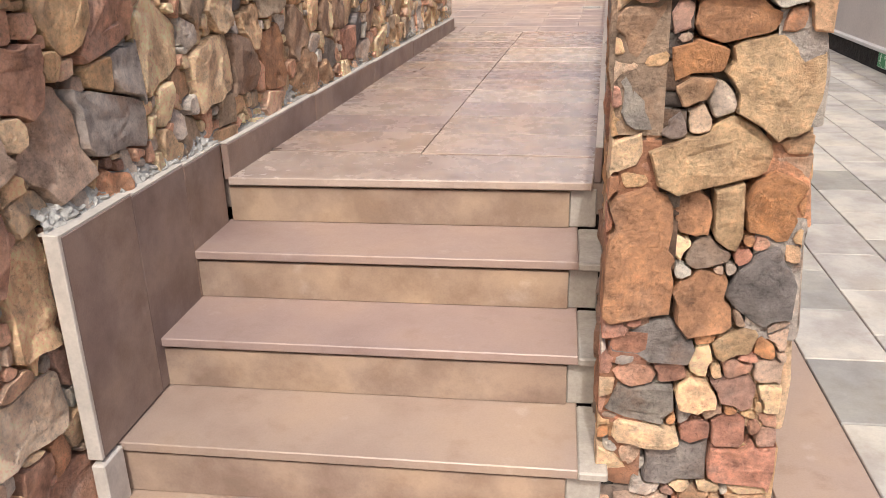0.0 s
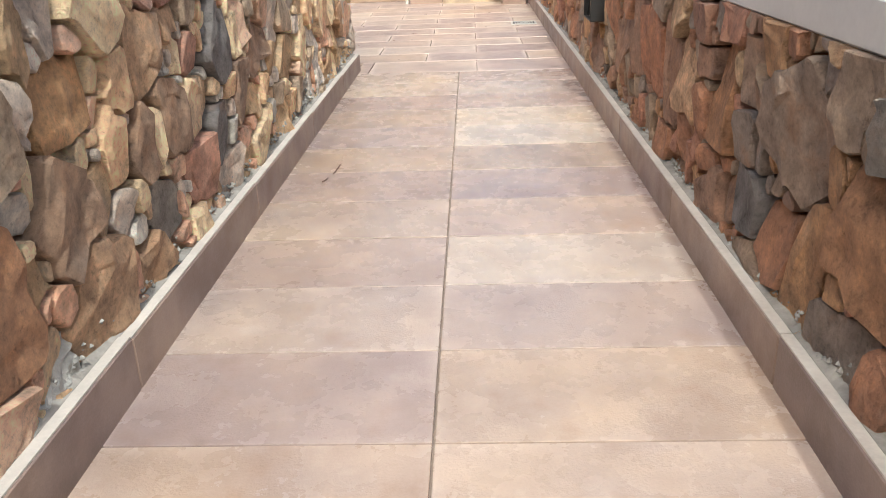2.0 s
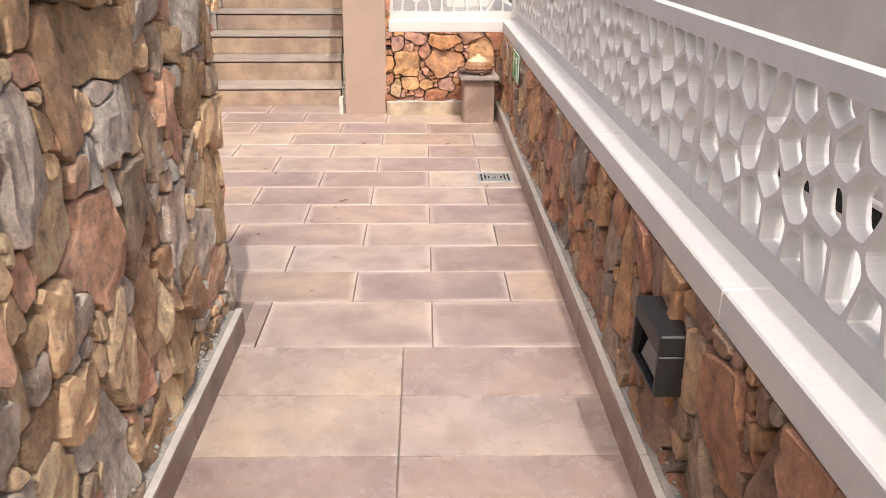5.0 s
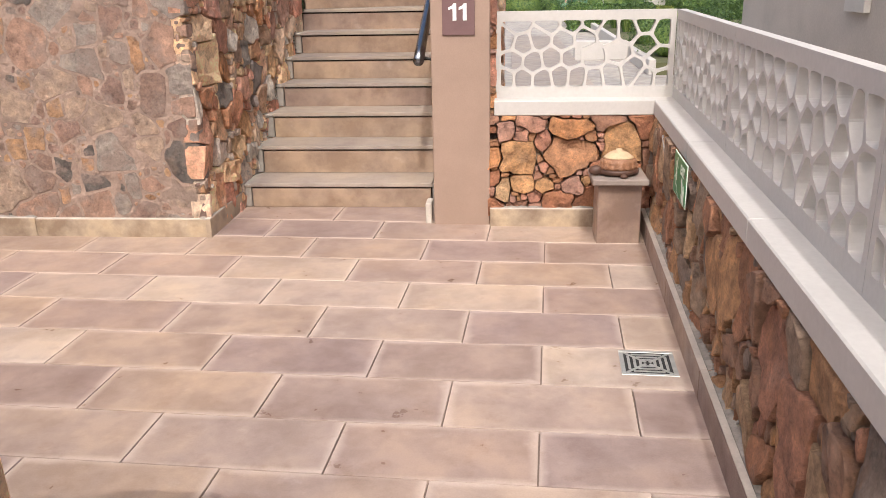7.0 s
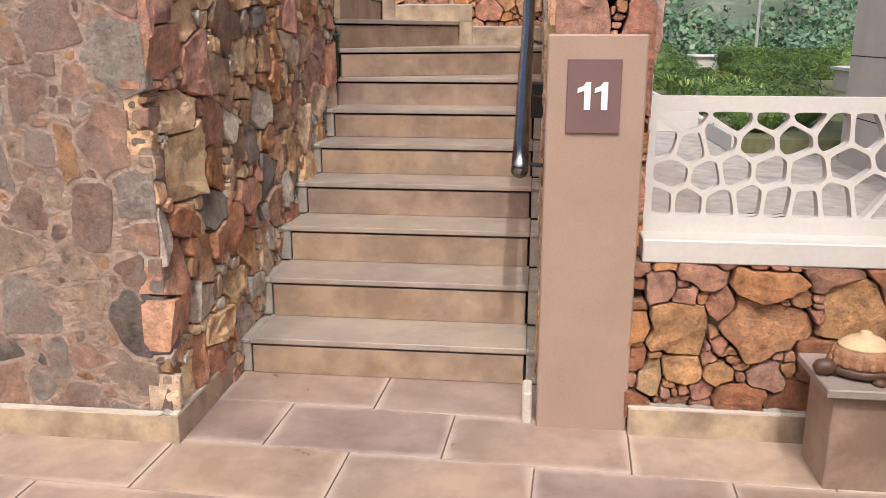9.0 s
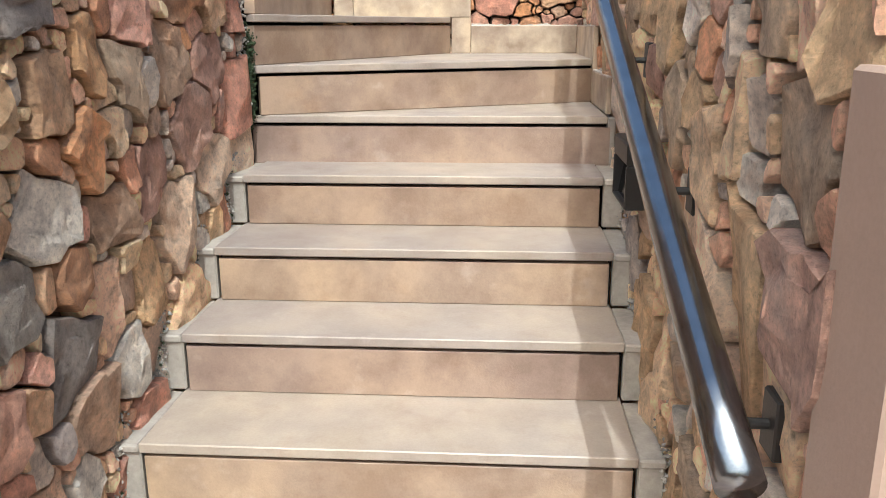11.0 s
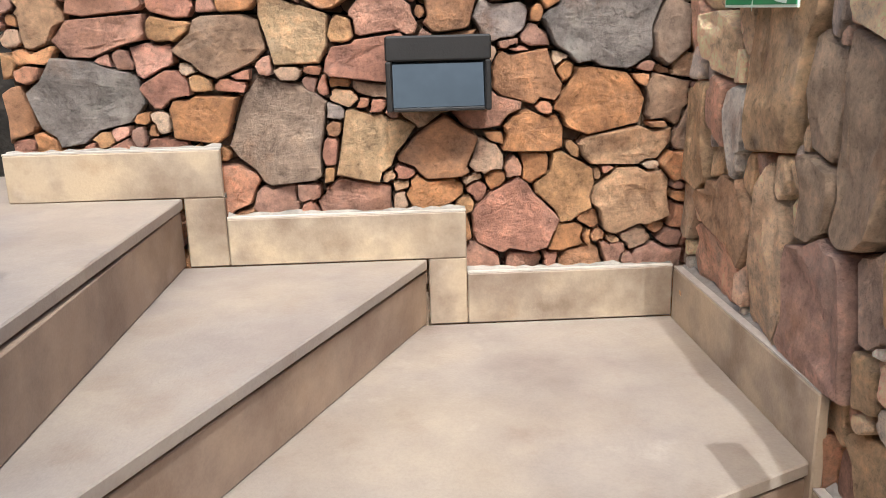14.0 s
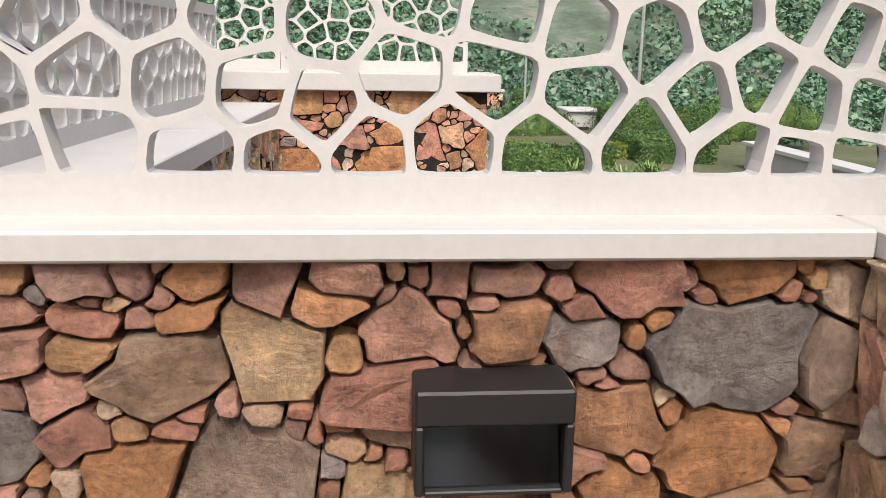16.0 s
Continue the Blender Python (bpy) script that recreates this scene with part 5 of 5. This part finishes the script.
def hedge(x0, x1, y0, y1, z0, z1, seed, mat=LEAF, label="clipped green hedge in the garden bed"):
    """A clipped hedge: many small leaves over an uneven box."""
    r = random.Random(seed)
    vs, fs = [], []
    lx, ly, lz = x1 - x0, y1 - y0, z1 - z0
    area = 2 * (lx + ly) * lz + lx * ly
    for _ in range(int(area * 1500)):
        pick = r.uniform(0, area)
        if pick < lx * ly:
            p, d = Vector((r.uniform(x0, x1), r.uniform(y0, y1), z1)), Vector((0, 0, 1))
        elif pick < lx * ly + 2 * lx * lz:
            s = r.choice((-1, 1))
            p, d = Vector((r.uniform(x0, x1), y0 if s < 0 else y1, r.uniform(z0, z1))), Vector((0, s, 0.2))
        else:
            s = r.choice((-1, 1))
            p, d = Vector((x0 if s < 0 else x1, r.uniform(y0, y1), r.uniform(z0, z1))), Vector((s, 0, 0.2))
        p += d * (0.07 * noise.noise(p * 3.0) + r.uniform(-0.03, 0.03))
        d = (d + Vector((r.gauss(0, 0.6), r.gauss(0, 0.6), r.gauss(0, 0.6)))).normalized()
        t = d.orthogonal().normalized()
        t.rotate(Matrix.Rotation(r.uniform(0, math.tau), 3, d))
        b, s = d.cross(t), r.uniform(0.02, 0.045)
        i = len(vs)
        vs += [p - b * s * 0.5, p - t * s, p + b * s * 0.5, p + t * s]
        fs += [(i, i + 1, i + 2, i + 3)]
    h = holder("hedge", label, "hedge", "garden hedges")
    child("leaves", mesh_of(vs, fs, mat), h)
    part("inner_growth", box(x0 + 0.06, x1 - 0.06, y0 + 0.06, y1 - 0.06, z0, z1 - 0.06, 0.05), LEAF, h, "dark inner growth")
    return h


hedge(4.6, 6.4, 29.0, 31.5, 0.0, 0.5, 3)
hedge(1.3, 3.6, 27.6, 28.3, -0.15, 0.5, 4)
hedge(5.2, 8.5, 33.0, 35.0, 0.0, 0.9, 6)
leafy("shrub", "rounded lime-green shrub in the garden", "shrub", [((1.7, 30.6, 0.05), (0.55, 0.5, 0.4)), ((2.3, 30.8, 0.0), (0.5, 0.5, 0.36)), ((2.9, 30.7, -0.05), (0.4, 0.4, 0.3))], 1100, 0.04, LEAF_LIME, 8)
leafy("shrub", "dark green shrub beside the walk", "shrub", [((2.5, 18.6, 0.25), (0.6, 0.7, 0.45)), ((3.2, 19.4, 0.3), (0.7, 0.7, 0.5)), ((2.6, 21.2, 0.2), (0.6, 0.7, 0.45))], 1500, 0.04, LEAF, 9)
for k, (x, y, s) in enumerate(((3.2, 35.5, 1.4), (6.5, 36.5, 1.7), (9.5, 36.0, 1.6), (0.2, 36.0, 1.3), (12.0, 38.0, 1.8), (-2.5, 36.5, 1.5))):
    leafy("shrub", "dense dark green bush at the garden edge", "shrub", [((x, y, s * 0.35 - 0.3), (s * 0.8, s * 0.6, s * 0.6)), ((x + s * 0.6, y + 0.2, s * 0.25 - 0.3), (s * 0.6, s * 0.5, s * 0.45))], 2200, 0.06, LEAF, 20 + k, "garden bushes")


def strap_plant(x, y, z, seed):
    r = random.Random(seed)
    vs, fs = [], []
    for _ in range(110):
        a, ln, lean = r.uniform(0, math.tau), r.uniform(0.3, 0.6), r.uniform(0.25, 0.9)
        d, s = Vector((math.cos(a), math.sin(a), 0)), Vector((-math.sin(a), math.cos(a), 0)) * 0.014
        base = Vector((x, y, z)) + d * r.uniform(0, 0.12)
        pts = [base, base + d * lean * ln * 0.35 + Vector((0, 0, ln * 0.55)), base + d * lean * ln * 0.8 + Vector((0, 0, ln * 0.8)), base + d * lean * ln * 1.25 + Vector((0, 0, ln * 0.72))]
        i = len(vs)
        for k, p in enumerate(pts):
            w = (1.0, 1.1, 0.8, 0.1)[k]
            vs += [p - s * w, p + s * w]
        fs += [(i + 2 * k, i + 2 * k + 1, i + 2 * k + 3, i + 2 * k + 2) for k in range(3)]
    h = holder("strap_leaf_plant", "spiky strap-leaved plant in the garden bed", "plant", "strap-leaved plants")
    child("leaves", mesh_of(vs, fs, LEAF_BLADE), h)


for k, (x, y) in enumerate(((2.5, 24.6), (3.1, 25.3), (3.6, 24.4), (2.8, 23.6), (3.3, 22.8), (3.8, 25.9), (2.4, 26.2), (2.7, 22.0))):
    strap_plant(x, y, 0.0, 60 + k)

# far stone terrace wall with its own coping and fence
far_wall = tagged(part("wall_far_terrace", box(-3.2, -0.86, 15.5, 15.9, -0.3, 2.27, 0), GAP_SHADE_AND_PLINTH, None), "rubble wall of the next terrace", "wall", kind="structure")
coping("coping_far_terrace", "white coping of the next terrace", lerp2((-3.2, 15.42), (-0.79, 15.42)), lerp2((-3.2, 15.95), (-0.79, 15.95)), [0, 0.5, 1], 2.27, 2.37)
fence("fence", "far white pierced fence of the next terrace", (-3.2, 15.75), (-0.95, 15.75), (0, -1), 2.37, 3.0, 2, 71)
side_wall = tagged(part("wall_upper_walk", prism([(-2.6, 12.2), (-2.2, 12.2), (-2.085, 15.5), (-2.5, 15.5)], -0.3, 2.12, 0), GAP_SHADE_AND_PLINTH, None), "low rubble wall beside the upper walk", "wall", kind="structure")
coping("coping_upper_walk", "sunlit white coping along the upper walk", lerp2((-2.66, 12.2), (-2.56, 15.41)), lerp2((-2.148, 12.2), (-2.045, 15.41)), [0, 0.5, 1], 2.12, 2.2)
fence("fence", "white pierced fence along the upper walk", (-2.52, 12.22), (-2.38, 15.4), (1, 0), 2.2, 2.72, 2, 81)

white_house = holder("white_house", "small white flat-roofed house beyond the garden", "house")
part("wall", box(4.8, 5.9, 37.0, 38.4, -0.7, 0.56, 0.02), WHITE, white_house)
part("roof", box(4.75, 5.95, 36.9, 38.5, 0.56, 0.64, 0.02), WHITE, white_house)
part("window", box(5.1, 5.5, 36.97, 37.02, -0.5, 0.1, 0.0), DARK, white_house)
mast = holder("mast", "thin pale metal mast", "mast")
part("pole", tube([(6.4, 35, -0.3), (6.4, 35, 6)], 0.05, 8), STEEL, mast)
mast = holder("mast", "thin pale metal mast", "mast")
part("pole", tube([(3.0, 35, -0.3), (3.0, 35, 2.6)], 0.035, 8), STEEL, mast)
end_wall = tagged(part("wall_far_house", box(-2.0, 3.78, 44.0, 44.6, GZ - 0.5, 0.8, 0), GAP_SHADE_AND_PLINTH, None), "rubble wall of a distant terrace", "wall", kind="structure")
coping("coping_far_house", "white coping of the distant terrace", lerp2((-2.0, 43.9), (3.86, 43.9)), lerp2((-2.0, 44.7), (3.86, 44.7)), [0, 0.5, 1], 0.8, 0.9)
fence("fence", "distant white pierced fence on a terrace wall", (-1.8, 44.2), (3.45, 44.2), (0, -1), 0.9, 1.55, 3, 91)
leafy("shrub", "dark tree-like shrub beside the distant terrace", "shrub", [((4.75, 43.5, 0.2), (0.7, 0.6, 0.8)), ((4.5, 43.6, 0.6), (0.5, 0.5, 0.5))], 1500, 0.06, LEAF, 95)
hedge(3.3, 4.5, 29.7, 30.3, 0.0, 0.34, 97, LEAF_LIME, "low clipped yellow-green hedge")



def hill_z(x, y):
    d = y - 39
    return GZ - 0.3 + 46 * (1 - math.exp(-(max(0, d) / 75.0) ** 1.5)) * (0.65 + 0.5 * noise.noise((x * 0.008, y * 0.008, 3.0))) + 2.5 * noise.noise((x * 0.05, y * 0.05, 1.0)) * min(1, d / 18)


hv, hf = [], []
NX, NY = 90, 26
for j in range(NY):
    for i in range(NX):
        x, y = -180 + i * 4.6, 39 + j * 6.0
        z = hill_z(x, y)
        hv.append((x, y, z))
for j in range(NY - 1):
    for i in range(NX - 1):
        hf.append((j * NX + i, j * NX + i + 1, (j + 1) * NX + i + 1, (j + 1) * NX + i))
hill = tagged(new("hillside", mesh_of(hv, hf, HILL, True)), "scrub-covered rocky hillside far beyond the garden", "hill", kind="structure")
r = random.Random(77)
sv, sf = [], []
for _ in range(26000):
    y = 8 + 31.5 * math.exp(r.random() * 1.75)
    x = r.uniform(-0.3, 1.05) * (y - 8)
    z = hill_z(x, y)
    if noise.noise((x * 0.06, y * 0.045, 5.0)) + r.uniform(-0.25, 0.25) > 0.3:
        continue
    s = r.uniform(0.008, 0.022) * y
    for _ in range(15):
        d = Vector((r.gauss(0, 1), r.gauss(0, 1), abs(r.gauss(0, 0.8)))).normalized()
        p = Vector((x, y, z)) + d * s * r.uniform(0.5, 1.0)
        d = (d + Vector((r.gauss(0, 0.5), r.gauss(0, 0.5), r.gauss(0, 0.5)))).normalized()
        t = d.orthogonal().normalized()
        t.rotate(Matrix.Rotation(r.uniform(0, math.tau), 3, d))
        b = d.cross(t)
        q = s * r.uniform(0.08, 0.24)
        i = len(sv)
        sv += [p - t * q, p - b * q * 0.6, p + t * q, p + b * q * 0.7]
        sf += [(i, i + 1, i + 2, i + 3)]
tagged(new("hillside_scrub", mesh_of(sv, sf, LEAF_FAR_HAZE)), "dense green scrub covering the hillside", "scrub", kind="stuff")

# ---- rubble stones of the walls: the large ones that can be told apart, by (along, up, width, height, colour) ----
BACK_STONES = [
    (0.10, 2.11, 0.10, 0.13, "t"), (0.20, 2.19, 0.12, 0.06, "r"), (0.39, 2.19, 0.10, 0.06, "r"), (0.55, 2.185, 0.09, 0.06, "o"), (0.78, 2.185, 0.10, 0.06, "r"),
    (1.02, 2.18, 0.13, 0.05, "r"), (0.25, 2.13, 0.18, 0.055, "r"), (0.23, 2.06, 0.21, 0.07, "r"), (0.50, 2.03, 0.18, 0.14, "b"), (0.67, 2.05, 0.15, 0.15, "t"),
    (1.02, 2.09, 0.11, 0.09, "o"), (1.39, 2.05, 0.28, 0.19, "g"), (1.20, 1.94, 0.16, 0.11, "o"), (1.39, 1.88, 0.22, 0.15, "o"), (1.54, 2.04, 0.09, 0.17, "b"),
    (1.54, 1.88, 0.1, 0.12, "b"), (0.18, 1.92, 0.25, 0.18, "g"), (0.44, 1.87, 0.16, 0.11, "o"), (0.62, 1.82, 0.24, 0.24, "b"), (0.82, 1.79, 0.13, 0.16, "t"),
    (1.00, 1.77, 0.18, 0.13, "o"), (1.22, 1.81, 0.13, 0.09, "o"), (1.44, 1.77, 0.25, 0.09, "t"), (1.46, 1.64, 0.20, 0.14, "t"), (1.17, 1.59, 0.22, 0.15, "r")]
POST_STONES = [
    (0.06, 0.59, 0.12, 0.10, "b"), (0.25, 0.60, 0.20, 0.08, "o"), (0.19, 0.53, 0.14, 0.07, "o"), (0.345, 0.47, 0.19, 0.22, "t"), (0.07, 0.44, 0.11, 0.13, "g"),
    (0.17, 0.46, 0.07, 0.06, "t"), (0.22, 0.31, 0.27, 0.09, "t"), (0.075, 0.07, 0.14, 0.33, "o"), (0.20, 0.18, 0.07, 0.13, "o"), (0.27, 0.17, 0.06, 0.16, "t"),
    (0.36, 0.20, 0.12, 0.16, "o"), (0.225, -0.04, 0.13, 0.16, "o"), (0.36, 0.01, 0.12, 0.20, "g"), (0.23, 0.08, 0.11, 0.05, "b"), (0.12, -0.15, 0.21, 0.07, "g"),
    (0.31, -0.14, 0.10, 0.07, "t"), (0.32, -0.27, 0.09, 0.09, "r"), (0.17, -0.22, 0.09, 0.05, "r"), (0.32, -0.38, 0.08, 0.09, "r"), (0.24, -0.39, 0.07, 0.06, "r"),
    (0.10, -0.31, 0.16, 0.10, "g"), (0.20, -0.48, 0.17, 0.10, "g"), (0.39, 0.34, 0.06, 0.05, "t"), (0.13, 0.385, 0.06, 0.05, "g")]
STAIR_STONES = [
    (0.70, 1.47, 0.36, 0.15, "b"), (1.04, 1.51, 0.20, 0.08, "g"), (0.86, 1.34, 0.24, 0.15, "t"), (1.09, 1.34, 0.16, 0.18, "t"), (1.27, 1.42, 0.14, 0.17, "o"),
    (1.96, 1.37, 0.27, 0.19, "r"), (0.56, 1.28, 0.23, 0.15, "b"), (0.51, 1.09, 0.23, 0.19, "r"), (0.73, 0.99, 0.11, 0.15, "b"), (0.90, 0.96, 0.19, 0.17, "g"),
    (0.48, 0.92, 0.24, 0.14, "o"), (0.46, 0.77, 0.21, 0.15, "g"), (0.78, 0.75, 0.18, 0.15, "r"), (1.07, 0.80, 0.22, 0.18, "g"), (0.85, 1.11, 0.16, 0.09, "t"),
    (1.10, 0.97, 0.13, 0.14, "o"), (1.53, 1.11, 0.22, 0.17, "r"), (0.78, 0.54, 0.23, 0.14, "o"), (0.59, 0.42, 0.22, 0.11, "t"), (1.30, 1.05, 0.16, 0.14, "b"),
    (1.68, 1.40, 0.21, 0.19, "b"), (1.43, 1.37, 0.15, 0.15, "t"), (1.79, 1.56, 0.27, 0.11, "o"), (2.05, 1.53, 0.20, 0.12, "t")]
LEFT_STONES = [
    (2.09, 0.89, 0.36, 0.12, "b"), (1.78, 0.80, 0.13, 0.18, "r"), (1.95, 0.75, 0.15, 0.09, "r"), (2.43, 0.75, 0.24, 0.11, "g"), (2.29, 0.55, 0.20, 0.24, "g"),
    (1.73, 0.61, 0.16, 0.18, "t"), (1.93, 0.66, 0.14, 0.07, "t"), (2.06, 0.55, 0.15, 0.11, "r"), (1.86, 0.44, 0.20, 0.17, "b"), (2.22, 0.31, 0.18, 0.17, "g"),
    (2.01, 0.25, 0.19, 0.18, "r"), (1.64, 0.42, 0.14, 0.18, "b"), (1.74, 0.24, 0.19, 0.16, "g"), (2.46, 0.38, 0.17, 0.22, "b"), (2.73, 0.48, 0.24, 0.13, "b"),
    (2.80, 0.76, 0.34, 0.18, "b"), (2.18, 0.75, 0.16, 0.11, "g"), (0.75, 0.59, 0.13, 0.14, "g"), (1.02, 0.58, 0.28, 0.17, "t"), (1.34, 0.58, 0.22, 0.15, "o"),
    (0.70, 0.34, 0.21, 0.22, "b"), (0.99, 0.32, 0.22, 0.26, "o"), (1.27, 0.39, 0.22, 0.18, "b")]
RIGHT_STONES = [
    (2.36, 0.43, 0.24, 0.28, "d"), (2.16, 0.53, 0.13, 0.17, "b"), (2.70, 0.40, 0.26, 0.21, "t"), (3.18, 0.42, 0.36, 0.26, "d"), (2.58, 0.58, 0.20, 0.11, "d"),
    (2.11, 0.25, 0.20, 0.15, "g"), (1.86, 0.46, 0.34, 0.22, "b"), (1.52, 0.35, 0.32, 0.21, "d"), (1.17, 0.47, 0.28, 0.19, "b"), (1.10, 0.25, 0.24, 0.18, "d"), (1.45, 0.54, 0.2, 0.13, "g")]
LANDING_STONES = [
    (0.18, 0.40, 0.22, 0.19, "o"), (0.48, 0.42, 0.32, 0.21, "o"), (0.77, 0.49, 0.22, 0.23, "o"), (0.09, 0.21, 0.08, 0.17, "t"), (0.25, 0.61, 0.19, 0.06, "r"),
    (0.49, 0.58, 0.28, 0.10, "o"), (0.21, 0.24, 0.14, 0.11, "o"), (0.49, 0.23, 0.14, 0.10, "r"), (0.34, 0.23, 0.12, 0.08, "o"), (0.11, 0.57, 0.10, 0.12, "r")]
RAIL_STONES = [(0.97, 1.28, 0.27, 0.16, "t"), (0.92, 1.44, 0.19, 0.12, "t"), (0.76, 1.33, 0.10, 0.12, "t"), (1.30, 1.52, 0.28, 0.13, "t"), (1.18, 1.37, 0.14, 0.13, "r")]

DUN, WARM, ROSE = [STONE_DUN, STONE_DUN, ROCK["t"]], [STONE_WARM, STONE_WARM, STONE_DUN], [STONE_ROSE, ROCK["r"], ROCK["o"]]
SMALLER = ((0.065, 120), (0.048, 350), (0.034, 700), (0.023, 1500), (0.014, 1800))
COARSE = ((0.14, 60), (0.09, 150), (0.05, 300))
L0, L1, L2 = (left_x(-0.4) - 0.055, -0.4), (left_x(4.6) - 0.055, 4.6), (left_x(-1.9) - 0.055, -1.9)
R0, R1 = (right_x(-0.85) + 0.06, -0.85), (right_x(8.43) + 0.06, 8.43)
rubble(wall_ramp_left, L0, L1, 0.05, TOPL, (1, -SKEW), 1, DUN, tall=1.1, given=LEFT_STONES)
rubble(wall_ramp_left, L2, L0, GZ, TOPL, (1, -SKEW), 2, WARM, limit=200)
rubble(wall_ramp_left, (left_x(-4) - 0.055, -4.0), L2, GZ, TOPL, (1, -SKEW), 20, WARM, COARSE, limit=0)
rubble(wall_ramp_left, (left_x(4.6) - 0.06, 4.6), (-4.6, 4.6), 0.0, TOPL, (0, 1), 3, DUN, COARSE, limit=0)
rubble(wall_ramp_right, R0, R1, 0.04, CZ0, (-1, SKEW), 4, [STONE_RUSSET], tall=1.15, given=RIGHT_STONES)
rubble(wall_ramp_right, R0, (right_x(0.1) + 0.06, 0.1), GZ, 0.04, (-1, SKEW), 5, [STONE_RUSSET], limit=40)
rubble(wall_ramp_right, (right_x(-0.85) + 0.04, -0.85), (right_x(-0.85) + 0.47, -0.85), GZ, CZ0, (0, -1), 6, [STONE_ROSE, STONE_WARM, STONE_DUN], SMALLER, tall=0.85, limit=200, given=POST_STONES)
rubble(wall_ramp_right, (right_x(-0.85) + 0.46, -0.85), (right_x(8.6) + 0.44, 8.6), GZ, CZ0, (1, -SKEW), 7, WARM, COARSE, limit=0)
rubble(wall_landing_back, (-0.47, 8.43), R1, 0.06, CZ0, (0, -1), 8, [ROCK["o"], ROCK["d"], ROCK["r"]], tall=0.85, limit=140, given=LANDING_STONES)
rubble(wall_upper_left, (-4.9, 8.165), (-2.095, 8.165), 0.08, TOPU, (0, -1), 9, [STONE_SMEAR], gap=0.012, cap=0.004, proud=0.004, limit=200, smooth_face=True)
rubble(wall_upper_left, (-2.095, 8.165), (-2.035, 10.45), 0.0, TOPU, (1, 0), 10, [STONE_DUN, STONE_WARM, STONE_ROSE], given=STAIR_STONES)
rubble(wall_stair_right, (-0.765, 8.56), (-0.765, 11.80), 0.0, TOPS, (-1, 0), 12, [STONE_DUN, STONE_WARM, ROCK["t"]], tall=1.1, given=RAIL_STONES)
rubble(wall_stair_right, (-0.765, 8.56), (-0.42, 8.56), 0.6, TOPS, (0, -1), 13, ROSE, tall=0.85, limit=100)
rubble(wall_stair_right, (-0.42, 8.56), (-0.42, 12.15), 0.0, TOPS, (1, 0), 14, WARM, COARSE, limit=0)
rubble(wall_winder_back, (-2.36, 11.825), (-0.735, 11.825), 1.3, TOPS, (0, -1), 15, ROSE, SMALLER, tall=0.85, given=BACK_STONES)
rubble(far_wall, (-3.2, 15.5), (-0.86, 15.5), 0.9, 2.27, (0, -1), 16, ROSE, tall=0.8, limit=120)
rubble(side_wall, (-2.2, 12.2), (-2.085, 15.5), 0.9, 2.12, (1, 0), 17, DUN, limit=60)
rubble(end_wall, (-2.0, 44.0), (3.78, 44.0), GZ - 0.3, 0.8, (0, -1), 18, ROSE, COARSE, limit=0)

chips(wall_ramp_left, L2, L1, GZ, TOPL, (1, -SKEW), 41, SHADED_CHIP)
chips(wall_ramp_right, R0, R1, 0.04, CZ0, (-1, SKEW), 44, SHADED_CHIP)
chips(wall_ramp_right, (right_x(-0.85) + 0.06, -0.85), (right_x(-0.85) + 0.45, -0.85), GZ, CZ0, (0, -1), 46, SHADED_CHIP)
chips(wall_landing_back, (-0.47, 8.43), R1, 0.06, CZ0, (0, -1), 48, SHADED_CHIP)
chips(wall_upper_left, (-2.095, 8.19), (-2.035, 10.45), 0.0, TOPU, (1, 0), 50, SHADED_CHIP)
chips(wall_stair_right, (-0.765, 8.58), (-0.765, 11.80), 0.0, TOPS, (-1, 0), 52, SHADED_CHIP)
chips(wall_winder_back, (-2.36, 11.825), (-0.765, 11.825), 1.3, TOPS, (0, -1), 55, SHADED_CHIP)
chips(far_wall, (-3.2, 15.5), (-0.86, 15.5), 1.2, 2.27, (0, -1), 56, SHADED_CHIP)
